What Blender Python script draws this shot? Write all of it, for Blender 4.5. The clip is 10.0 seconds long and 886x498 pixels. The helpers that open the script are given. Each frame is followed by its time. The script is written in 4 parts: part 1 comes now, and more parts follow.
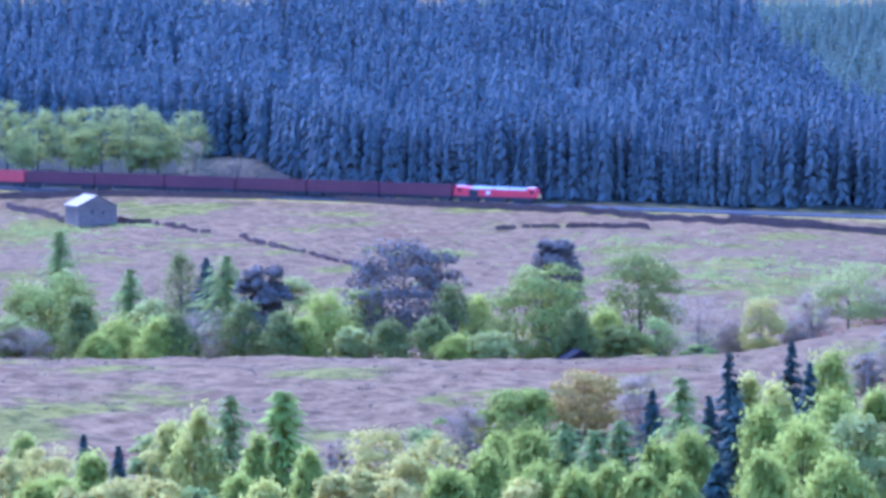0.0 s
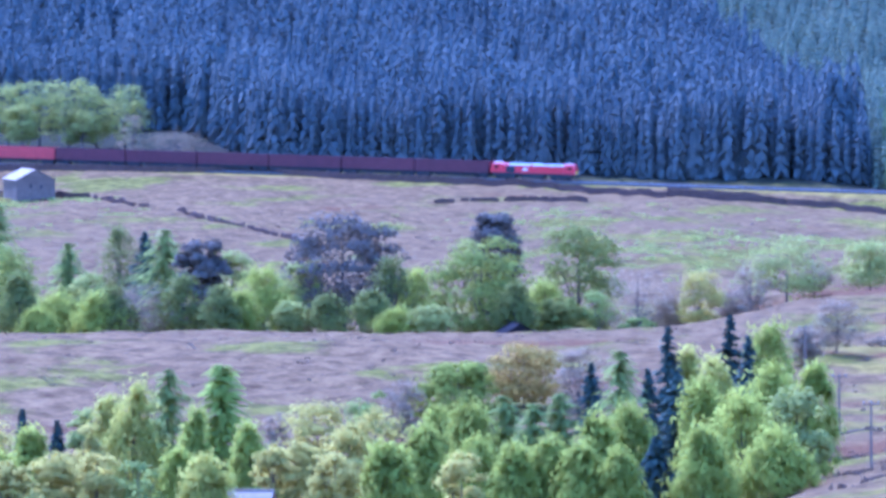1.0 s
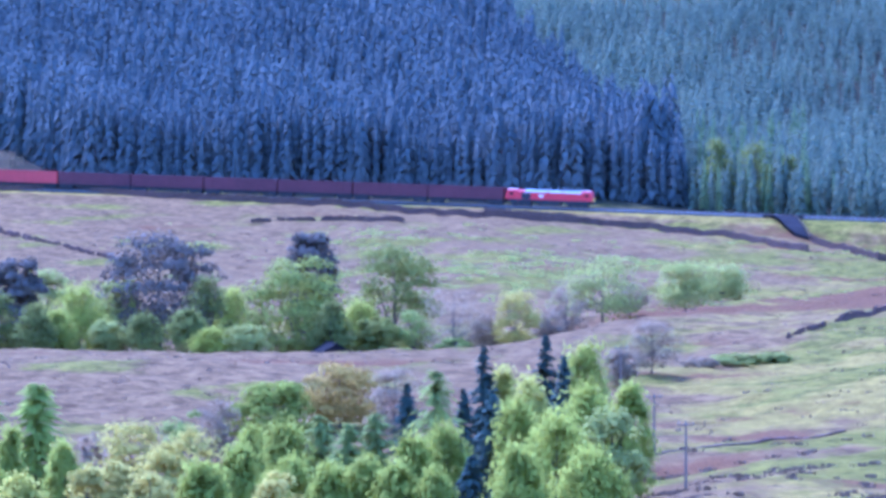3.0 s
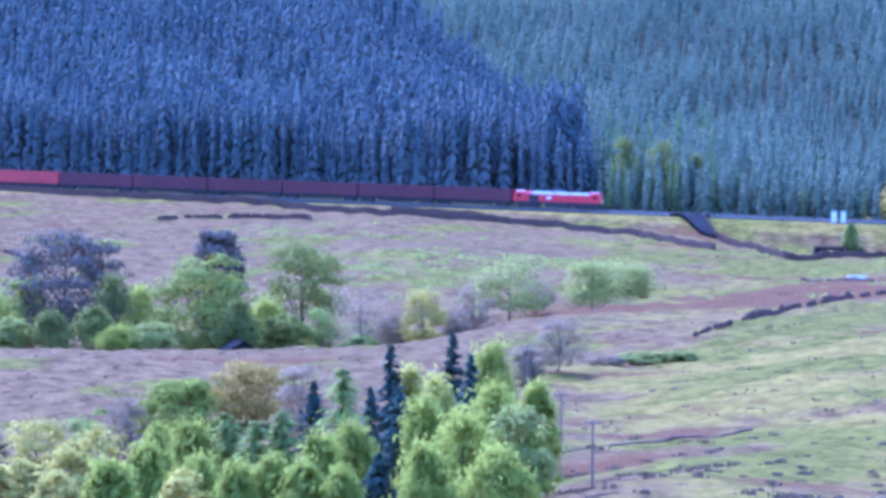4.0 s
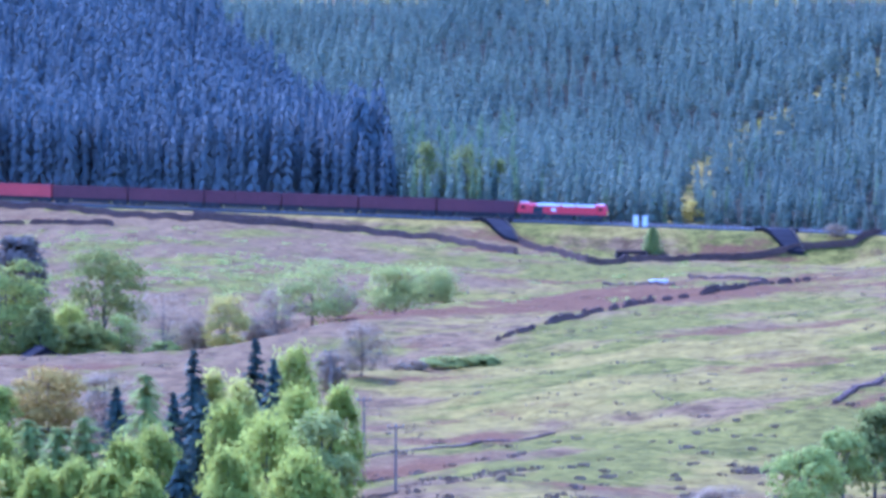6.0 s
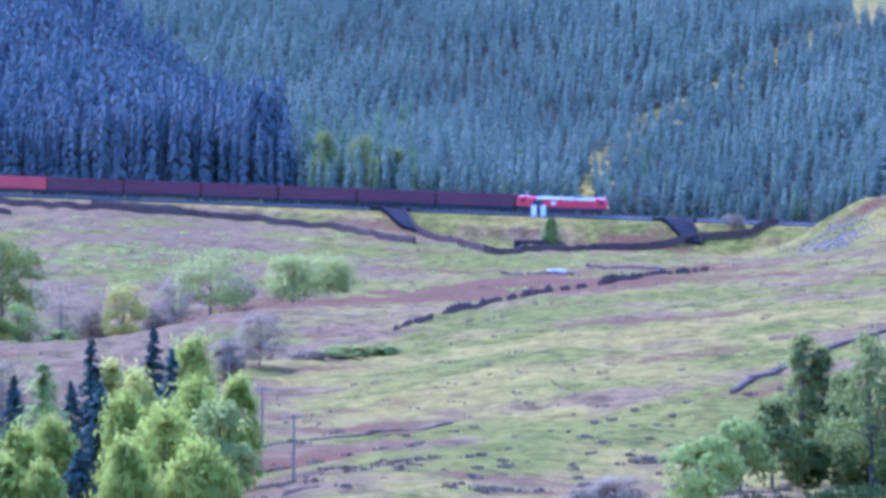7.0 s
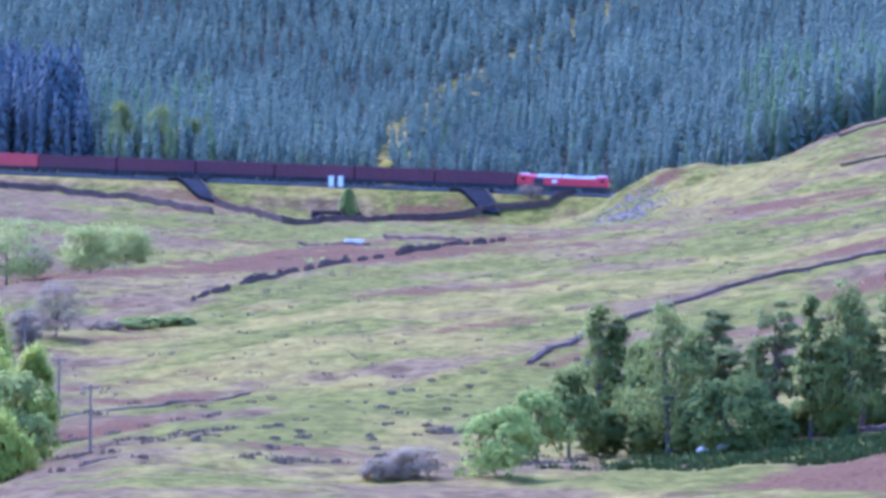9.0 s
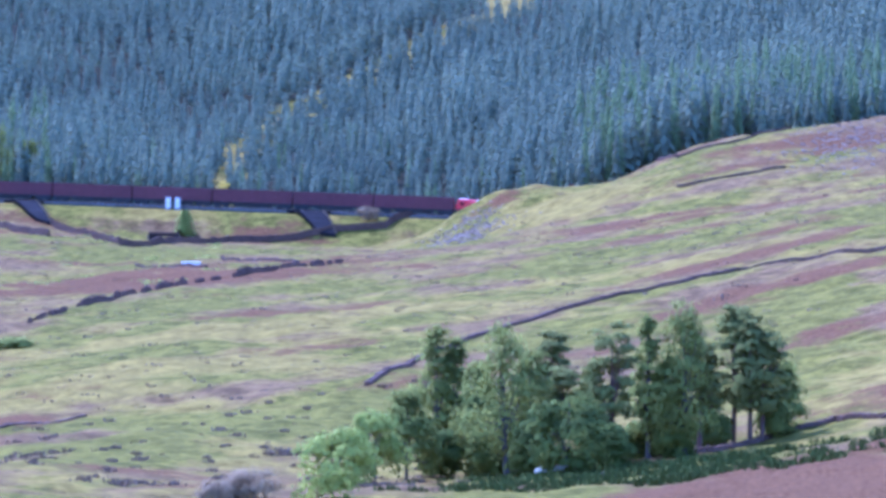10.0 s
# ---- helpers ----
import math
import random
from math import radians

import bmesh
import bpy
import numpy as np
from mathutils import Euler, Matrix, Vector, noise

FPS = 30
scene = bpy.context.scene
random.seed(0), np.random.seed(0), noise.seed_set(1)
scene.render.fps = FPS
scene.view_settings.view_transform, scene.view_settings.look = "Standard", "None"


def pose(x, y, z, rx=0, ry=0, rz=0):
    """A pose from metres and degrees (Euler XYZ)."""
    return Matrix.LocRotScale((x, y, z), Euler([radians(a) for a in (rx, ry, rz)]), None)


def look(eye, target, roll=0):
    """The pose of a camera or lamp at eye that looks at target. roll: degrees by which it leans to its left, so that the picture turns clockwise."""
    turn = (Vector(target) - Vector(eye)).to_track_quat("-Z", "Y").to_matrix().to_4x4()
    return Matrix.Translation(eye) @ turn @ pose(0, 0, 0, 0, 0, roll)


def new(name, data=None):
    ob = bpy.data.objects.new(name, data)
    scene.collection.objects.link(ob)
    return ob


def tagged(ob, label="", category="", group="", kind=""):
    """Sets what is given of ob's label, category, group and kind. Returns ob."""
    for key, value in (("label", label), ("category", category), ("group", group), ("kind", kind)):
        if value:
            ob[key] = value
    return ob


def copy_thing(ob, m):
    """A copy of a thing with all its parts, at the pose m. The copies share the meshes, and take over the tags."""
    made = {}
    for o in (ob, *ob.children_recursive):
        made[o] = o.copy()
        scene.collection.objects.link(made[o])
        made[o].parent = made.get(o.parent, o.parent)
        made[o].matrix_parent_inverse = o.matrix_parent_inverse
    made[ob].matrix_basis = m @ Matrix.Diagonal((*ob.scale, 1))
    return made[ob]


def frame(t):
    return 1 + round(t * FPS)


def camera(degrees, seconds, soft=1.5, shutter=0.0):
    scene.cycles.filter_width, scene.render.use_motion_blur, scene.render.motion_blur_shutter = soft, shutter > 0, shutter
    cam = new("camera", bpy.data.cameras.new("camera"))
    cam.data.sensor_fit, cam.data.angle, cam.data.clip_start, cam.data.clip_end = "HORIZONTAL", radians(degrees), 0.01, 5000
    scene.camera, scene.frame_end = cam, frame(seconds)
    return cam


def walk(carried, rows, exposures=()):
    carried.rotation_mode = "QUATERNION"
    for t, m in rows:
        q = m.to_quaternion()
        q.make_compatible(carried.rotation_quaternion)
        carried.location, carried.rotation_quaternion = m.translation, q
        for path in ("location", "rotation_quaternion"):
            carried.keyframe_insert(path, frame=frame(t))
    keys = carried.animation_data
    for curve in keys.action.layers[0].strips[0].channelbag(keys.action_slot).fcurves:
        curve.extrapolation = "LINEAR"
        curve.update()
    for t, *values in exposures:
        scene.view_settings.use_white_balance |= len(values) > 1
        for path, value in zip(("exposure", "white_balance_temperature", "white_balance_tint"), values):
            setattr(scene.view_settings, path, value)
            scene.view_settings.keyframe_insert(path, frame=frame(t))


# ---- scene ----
EXPO, KELVIN, TINT = 1.62, 3740, 37
SUN_POWER, SKY_POWER = 2.6, 0.15
cam = camera(10.7, 10.0, soft=3.7)
EYE = 60.0
# seconds, turn to the left, tilt, lean of the hand-held picture: the camera stands on one spot and pans after the train
PAN = [
    (0.0, 5.483, -2.459, 0.26),
    (0.5, 5.221, -2.849, 0.37),
    (1.0, 4.742, -2.783, 0.32),
    (1.5, 4.268, -2.566, 0.56),
    (2.0, 3.571, -2.511, 0.53),
    (2.2, 3.360, -2.574, 0.38),
    (3.5, 1.949, -2.534, -0.12),
    (4.0, 1.390, -2.573, -0.17),
    (4.5, 0.823, -2.600, 0.00),
    (5.0, 0.000, -2.695, 0.05),
    (5.2, -0.248, -2.754, -0.14),
    (6.3, -1.269, -2.455, 0.07),
    (6.5, -1.476, -2.548, 0.12),
    (7.0, -2.237, -2.632, -0.23),
    (7.5, -2.767, -2.861, -0.33),
    (8.0, -3.262, -2.986, -0.35),
    (8.5, -3.651, -2.986, -0.37),
    (9.0, -4.696, -2.976, -0.38),
    (9.5, -5.800, -2.626, -0.63),
    (10.0, -6.667, -2.701, -0.40),
]
walk(cam, [(t, pose(0, 0, EYE, 90 + tilt, 0, turn) @ pose(0, 0, 0, 0, 0, -lean)) for t, turn, tilt, lean in PAN],
     exposures=[(0.0, EXPO + 0.12, KELVIN - 80, TINT), (5.0, EXPO + 0.08, KELVIN - 40, TINT), (10.0, EXPO - 0.08, KELVIN + 100, TINT)])
# ---- daylight: high sun from the left beyond the valley, blue sky ----
SUN_BEARING, SUN_HEIGHT = -36.0, 52.0
world = bpy.data.worlds.new("sky")
scene.world = world
world.use_nodes = True
sky = world.node_tree.nodes.new("ShaderNodeTexSky")
sky.sky_type, sky.sun_disc = "NISHITA", False
sky.sun_elevation, sky.sun_rotation = radians(SUN_HEIGHT), radians(SUN_BEARING)
sky.air_density, sky.dust_density, sky.ozone_density = 1.6, 1.0, 3.0
world.node_tree.links.new(sky.outputs[0], world.node_tree.nodes["Background"].inputs[0])
world.node_tree.nodes["Background"].inputs[1].default_value = SKY_POWER
lamp = bpy.data.lights.new("sun", "SUN")
lamp.energy, lamp.angle, lamp.color = SUN_POWER, radians(0.6), (1.0, 0.90, 0.74)
sun = new("sun", lamp)
_c = math.cos(radians(SUN_HEIGHT))
sun.matrix_world = look((300 * _c * math.sin(radians(SUN_BEARING)), 300 * _c * math.cos(radians(SUN_BEARING)), 300 * math.sin(radians(SUN_HEIGHT))), (0, 0, 0))

# ---- the lie of the land: bearings from the camera's spot (degrees to the right of +y), distances and heights in metres ----
BEARINGS = (-11, -8, -5, -2, 1, 4, 7, 10, 13)
LINES = []
LINES.append(("bank", (80,) * 9, (46.0,) * 9))
LINES.append(("lower bank", (220,) * 9, (26.0,) * 9))
LINES.append(("near field", (390,) * 9, (15.6, 15.3, 15.2, 17.1, 20.6, 20.4, 20.1, 22.1, 24.4)))
LINES.append(("copse floor", (490, 490, 490, 490, 480, 480, 480, 480, 480), (7.1, 6.8, 6.7, 8.4, 14.7, 15.2, 14.3, 17.5, 22.2)))
LINES.append(("moor foot", (590, 590, 590, 590, 560, 560, 560, 560, 560), (11.5, 11.2, 11.2, 11.2, 11.8, 14.4, 16.9, 20.5, 26.2)))
LINES.append(("moor", (660,) * 9, (14.8, 14.7, 14.5, 14.6, 13.1, 17.2, 19.5, 25.3, 32.0)))
LINES.append(("brow", (715, 715, 715, 725, 800, 870, 890, 900, 950), (13.4, 13.1, 12.9, 12.5, 15.4, 15.6, 18.2, 25.6, 33.2)))
LINES.append(("beck", (770, 770, 770, 785, 850, 915, 930, 960, 1000), (7.8, 7.4, 7.2, 6.5, 11.3, 14.0, 17.2, 29.0, 36.6)))
LINES.append(("rough", (900, 900, 900, 905, 930, 960, 970, 1010, 1040), (12.4, 13.1, 13.3, 14.6, 14.3, 14.1, 16.1, 34.4, 41.2)))
LINES.append(("lineside", (1165, 1138, 1115, 1097, 1081, 1070, 1061, 1045, 1060), (20.3, 21.1, 20.2, 19.0, 14.7, 10.3, 12.6, 35.0, 42.1)))
LINES.append(("verge", (1227, 1200, 1177, 1159, 1143, 1132, 1123, 1118, 1115), (26.6, 25.0, 23.4, 21.8, 20.3, 18.9, 17.5, 28.6, 29.2)))
LINES.append(("fell foot", (1300,) * 9, (33, 33, 33, 33, 33, 33, 36, 42, 46)))
LINES.append(("fell", (1500,) * 9, (60, 60, 60, 61, 62, 62, 63, 66, 70)))
LINES.append(("upper fell", (2100,) * 9, (118, 118, 118, 119, 120, 120, 122, 126, 130)))
LINES.append(("fell top", (3200,) * 9, (250,) * 9))
LINES.append(("beyond", (4700,) * 9, (240,) * 9))
RAIL_D0, RAIL_FOOT = 1080.0, 14.0            # the railway is straight: nearest distance and the bearing of that foot
FOOT = np.array([math.sin(radians(RAIL_FOOT)), math.cos(radians(RAIL_FOOT))]) * RAIL_D0
ALONG = np.array([math.cos(radians(RAIL_FOOT)), -math.sin(radians(RAIL_FOOT))])
RAIL_Z, RAIL_FALL = 13.00, -0.02464        # height of the rails at the foot, fall per metre to the right


def rail_point(s, side=0.0):
    """Plan place s metres along the line to the right of the foot, side metres towards the camera."""
    p = FOOT + ALONG * s - FOOT / RAIL_D0 * side
    return p[0], p[1], RAIL_Z + RAIL_FALL * s


def rail_s(bearing):
    return -RAIL_D0 * math.tan(radians(RAIL_FOOT - bearing))


def smooth(lo, hi, v):
    t = np.clip((v - lo) / (hi - lo), 0, 1)
    return t * t * (3 - 2 * t)


def across(values, b):
    """Smooth curve through values at BEARINGS."""
    v, u = np.array(values, float), (np.clip(b, -11, 13) + 11) / 3
    i = np.clip(np.floor(u).astype(int), 0, 7)
    f = u - i
    g = lambda k: v[np.clip(i + k, 0, 8)]
    return g(0) + 0.5 * f * (g(1) - g(-1) + f * (2 * g(-1) - 5 * g(0) + 4 * g(1) - g(2) + f * (3 * (g(0) - g(1)) + g(2) - g(-1))))


def wave(x, y, size, seed):
    """Cheap rolling noise, about -1 to 1."""
    rng, out = np.random.default_rng(seed), 0.0
    for k in range(7):
        a, p = rng.uniform(0, 6.283, 2)
        q = 6.283 / size * rng.uniform(0.5, 1.7)
        out = out + np.sin(q * (x * math.cos(a) + y * math.sin(a)) + p)
    return out / 3.2


GRID_D = np.concatenate([np.arange(0, 360, 12), np.arange(360, 1000, 2.4), np.arange(1000, 1200, 2.0), np.arange(1200, 1700, 6), np.arange(1700, 4700, 60)])
GRID_B = np.concatenate([np.arange(-180, -13, 6), np.arange(-13, 15, 0.1), np.linspace(15, 180, 29)])


def land():
    zz = np.zeros((len(GRID_B), len(GRID_D)))
    fine = np.arange(0, 4701, 2.0)
    kernel = np.hanning(13)
    kernel /= kernel.sum()
    for i, b in enumerate(GRID_B):
        d = [0] + [float(across(l[1], np.array(b))) for l in LINES]
        h = [EYE - 1.7] + [float(across(l[2], np.array(b))) for l in LINES]
        z = np.interp(fine, d, h)
        z = np.convolve(np.pad(z, 6, mode="edge"), kernel, "valid")
        zz[i] = np.interp(GRID_D, fine, z)
    b, d = np.meshgrid(np.radians(GRID_B), GRID_D, indexing="ij")
    x, y = d * np.sin(b), d * np.cos(b)
    bump = 0.5 * wave(x, y, 70, 3) + 0.25 * wave(x, y, 17, 4) + 0.12 * wave(x, y, 6, 5)
    zz += bump * smooth(300, 420, d)
    # spoil heap beside the line
    bd = np.degrees(b)
    zz += np.maximum(0, 8.6 * np.exp(-((bd - 7.45) / 0.92) ** 2 - ((d - 1025) / 30) ** 2) * (1 + 0.12 * wave(x, y, 16, 9)) - 0.4)
    # railway formation
    px, py = x - FOOT[0], y - FOOT[1]
    s = px * ALONG[0] + py * ALONG[1]
    off = -(px * FOOT[0] + py * FOOT[1]) / RAIL_D0
    bed = RAIL_Z + RAIL_FALL * s - 0.75
    w = 1 - smooth(4.6, 21.0, np.abs(off + 1.5))
    w = np.where(np.abs(s) < 900, w, 0)
    return x, y, zz * (1 - w) + bed * w, np.degrees(b), d


LAND_X, LAND_Y, LAND_Z, LAND_B, LAND_D = land()


def ground_z(x, y):
    b, d = math.degrees(math.atan2(x, y)), math.hypot(x, y)
    i = int(np.clip(np.searchsorted(GRID_B, b) - 1, 0, len(GRID_B) - 2))
    j = int(np.clip(np.searchsorted(GRID_D, d) - 1, 0, len(GRID_D) - 2))
    u = (b - GRID_B[i]) / (GRID_B[i + 1] - GRID_B[i])
    v = (d - GRID_D[j]) / (GRID_D[j + 1] - GRID_D[j])
    z = LAND_Z
    return float((z[i, j] * (1 - u) + z[i + 1, j] * u) * (1 - v) + (z[i, j + 1] * (1 - u) + z[i + 1, j + 1] * u) * v)


def spot(bearing, dist):
    """The place on the ground at a bearing and a distance from the camera's spot."""
    x, y = dist * math.sin(radians(bearing)), dist * math.cos(radians(bearing))
    return x, y, ground_z(x, y)


# ---- materials ----
def material(name, colour, rough=0.8, spread=0.25, scale=3.0, bump=0.3, metal=0.0, second=None, per="none", leaf=0.0, coarse=None):
    """A surface with colour variation at two scales, bump, and, for leaves, light that shines through."""
    m = bpy.data.materials.new(name)
    m.use_nodes = True
    nt = m.node_tree
    bsdf, out = nt.nodes["Principled BSDF"], nt.nodes["Material Output"]
    link = nt.links.new
    node = nt.nodes.new
    geo = node("ShaderNodeNewGeometry")
    fine, big = node("ShaderNodeTexNoise"), node("ShaderNodeTexNoise")
    fine.inputs["Scale"].default_value, fine.inputs["Detail"].default_value = scale, 5
    big.inputs["Scale"].default_value, big.inputs["Detail"].default_value = coarse or scale * 0.13, 3
    for n in (fine, big):
        link(geo.outputs["Position"], n.inputs["Vector"])
    total = node("ShaderNodeMath")
    total.operation = "ADD"
    link(fine.outputs[0], total.inputs[0])
    link(big.outputs[0], total.inputs[1])
    value = total.outputs[0]
    if per == "island":
        more = node("ShaderNodeMath")
        more.operation = "MULTIPLY_ADD"
        link(geo.outputs["Random Per Island"], more.inputs[0])
        more.inputs[1].default_value = 0.55
        link(value, more.inputs[2])
        value = more.outputs[0]
    if per in ("object", "island"):
        info = node("ShaderNodeObjectInfo")
        more2 = node("ShaderNodeMath")
        more2.operation = "MULTIPLY_ADD"
        link(info.outputs["Random"], more2.inputs[0])
        more2.inputs[1].default_value = 0.3
        link(value, more2.inputs[2])
        value = more2.outputs[0]
    top = {"none": 1.4, "object": 1.7, "island": 2.0}[per]
    ramp = node("ShaderNodeMapRange")
    link(value, ramp.inputs[0])
    ramp.inputs[1].default_value, ramp.inputs[2].default_value = 0.6, top
    mix = node("ShaderNodeMix")
    mix.data_type = "RGBA"
    link(ramp.outputs[0], mix.inputs[0])
    a = [max(0.0, c * (1 - spread)) for c in colour]
    b = second or [min(1.0, c * (1 + spread)) for c in colour]
    mix.inputs[6].default_value, mix.inputs[7].default_value = (*a, 1), (*b, 1)
    link(mix.outputs[2], bsdf.inputs["Base Color"])
    bsdf.inputs["Roughness"].default_value, bsdf.inputs["Metallic"].default_value = rough, metal
    if rough > 0.75:
        bsdf.inputs["Specular IOR Level"].default_value = 0.03
    if bump:
        bp = node("ShaderNodeBump")
        bp.inputs["Strength"].default_value, bp.inputs["Distance"].default_value = bump, 0.1
        link(fine.outputs[0], bp.inputs["Height"])
        link(bp.outputs[0], bsdf.inputs["Normal"])
    if leaf:
        bsdf.inputs["Specular IOR Level"].default_value = 0.03
        shine, both = node("ShaderNodeBsdfTranslucent"), node("ShaderNodeMixShader")
        link(mix.outputs[2], shine.inputs["Color"])
        both.inputs[0].default_value = leaf
        link(bsdf.outputs[0], both.inputs[1])
        link(shine.outputs[0], both.inputs[2])
        link(both.outputs[0], out.inputs["Surface"])
    return m


def leaf_material(name, colour, second, leaf=0.5, coarse=0.25):
    return material(name, colour, 0.85, 0.3, 0.9, 0.0, 0, second, "island", leaf, coarse=coarse)


LEAF = {
    "dense": leaf_material("sycamore leaves", (0.085, 0.105, 0.03), (0.50, 0.475, 0.07), 0.3),
    "dense_g": leaf_material("rich green leaves", (0.125, 0.14, 0.025), (0.44, 0.43, 0.05), 0.35),
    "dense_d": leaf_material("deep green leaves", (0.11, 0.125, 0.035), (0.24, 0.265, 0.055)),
    "hawthorn": leaf_material("fresh hawthorn leaves", (0.21, 0.24, 0.045), (0.50, 0.51, 0.10)),
    "birch": leaf_material("fresh birch leaves", (0.33, 0.34, 0.045), (0.62, 0.60, 0.075)),
    "birch_y": leaf_material("yellow-green leaves", (0.42, 0.39, 0.06), (0.72, 0.64, 0.10)),
    "poplar": leaf_material("poplar leaves", (0.33, 0.38, 0.06), (0.60, 0.62, 0.10)),
    "willow": leaf_material("straw-yellow catkin leaves", (0.48, 0.39, 0.08), (0.70, 0.585, 0.11)),
    "alder": leaf_material("pale alder leaves", (0.29, 0.30, 0.07), (0.56, 0.53, 0.12)),
    "olive": leaf_material("olive leaves", (0.19, 0.19, 0.045), (0.42, 0.40, 0.075)),
    "oak": leaf_material("bronze oak leaves", (0.28, 0.19, 0.05), (0.58, 0.41, 0.08)),
    "copper": leaf_material("dark copper leaves", (0.125, 0.098, 0.075), (0.215, 0.17, 0.115), 0.25),
    "bush": leaf_material("bush leaves", (0.24, 0.27, 0.06), (0.46, 0.48, 0.10)),
    "bare": leaf_material("grey twigs", (0.26, 0.18, 0.10), (0.44, 0.32, 0.17), 0.35),
    "spruce": leaf_material("dark spruce needles", (0.05, 0.066, 0.055), (0.125, 0.145, 0.095), 0.15),
    "larch": leaf_material("fresh larch needles", (0.27, 0.29, 0.07), (0.52, 0.53, 0.12)),
    # darker copy of the larch needles with shade put into its colour
    "larch_dark": leaf_material("shaded larch needles", (0.145, 0.148, 0.034), (0.34, 0.335, 0.065), 0.35),
    "pine": leaf_material("pine needles", (0.125, 0.122, 0.038), (0.27, 0.26, 0.06), 0.3),
    "gorse": leaf_material("yellow gorse", (0.45, 0.33, 0.05), (0.75, 0.58, 0.1)),
    # distance haze is put into the next two colours, paler and bluer than needles
    "edge": leaf_material("haze-tinted mature needles", (0.074, 0.089, 0.094), (0.19, 0.188, 0.152), 0.08, 0.03),
    "young": leaf_material("haze-tinted plantation needles", (0.105, 0.125, 0.10), (0.30, 0.31, 0.17), 0.3, 0.022),
    "larch_far": leaf_material("muted larch needles", (0.13, 0.17, 0.08), (0.28, 0.32, 0.125)),
}
BARK = material("bark", (0.10, 0.085, 0.075), 0.9, 0.4, 6)
PINE_BARK = material("pine bark", (0.16, 0.10, 0.075), 0.9, 0.4, 6)
STONE = material("dry stone", (0.125, 0.078, 0.055), 0.9, 0.45, 2.5, 0.6, per="island")
# shade is put into this near-black colour: bridge mouths, culvert, hut
SHADE_DARK_STONE = material("shade-dark masonry", (0.026, 0.022, 0.022), 0.95, 0.4, 2.0, 0.6)
PALE_STONE = material("pale barn stone", (0.20, 0.145, 0.10), 0.9, 0.3, 2.0, 0.6)
SLATE = material("pale stone slates", (0.36, 0.265, 0.17), 0.9, 0.25, 1.2, 0.3)
BALLAST = material("ballast", (0.13, 0.115, 0.10), 0.95, 0.35, 4, 0.7)
RAIL_STEEL = material("rail steel", (0.20, 0.15, 0.12), 0.5, 0.3, 5, 0.1, 0.6)
SLEEPER = material("concrete sleeper", (0.32, 0.31, 0.29), 0.9, 0.2, 5)
RED = material("red locomotive paint", (0.62, 0.035, 0.045), 0.35, 0.12, 1.5, 0.05)
ROOF_GREY = material("pale roof paint", (0.62, 0.62, 0.62), 0.4, 0.2, 2.0, 0.1)
WHITE = material("white paint", (0.82, 0.78, 0.68), 0.5, 0.08, 2, 0.1)
YELLOW = material("yellow warning paint", (0.75, 0.5, 0.04), 0.4, 0.1, 2, 0.05)
BLACK = material("underframe grime and dark openings", (0.035, 0.033, 0.032), 0.7, 0.4, 4, 0.3)
WAGON = material("rust-brown wagon paint", (0.115, 0.028, 0.030), 0.6, 0.3, 0.8, 0.2, per="object")
WAGON_RED = material("red wagon paint", (0.50, 0.06, 0.05), 0.5, 0.15, 0.8, 0.1)
COAL = material("dark load", (0.05, 0.04, 0.04), 0.9, 0.4, 3, 0.5)
DARK_GLASS = material("dark cab glass", (0.02, 0.025, 0.03), 0.1, 0.1, 2, 0)
WOOD = material("weathered pole wood", (0.25, 0.18, 0.12), 0.9, 0.3, 8)
WOOL = material("fleece", (0.62, 0.56, 0.44), 0.95, 0.15, 9, 0.5)
SCREE = material("grey spoil stone", (0.21, 0.15, 0.105), 0.95, 0.4, 2, 0.6, per="island")
# this dark green stands in for the pines' shade on the grass
SHADE_RUSH = material("shade-dark rushes", (0.055, 0.06, 0.014), 0.9, 0.3, 2, 0, second=(0.13, 0.14, 0.03), per="island")
TUSSOCK = material("rush tussocks", (0.19, 0.12, 0.08), 0.9, 0.3, 2, 0, second=(0.34, 0.23, 0.13), per="island")


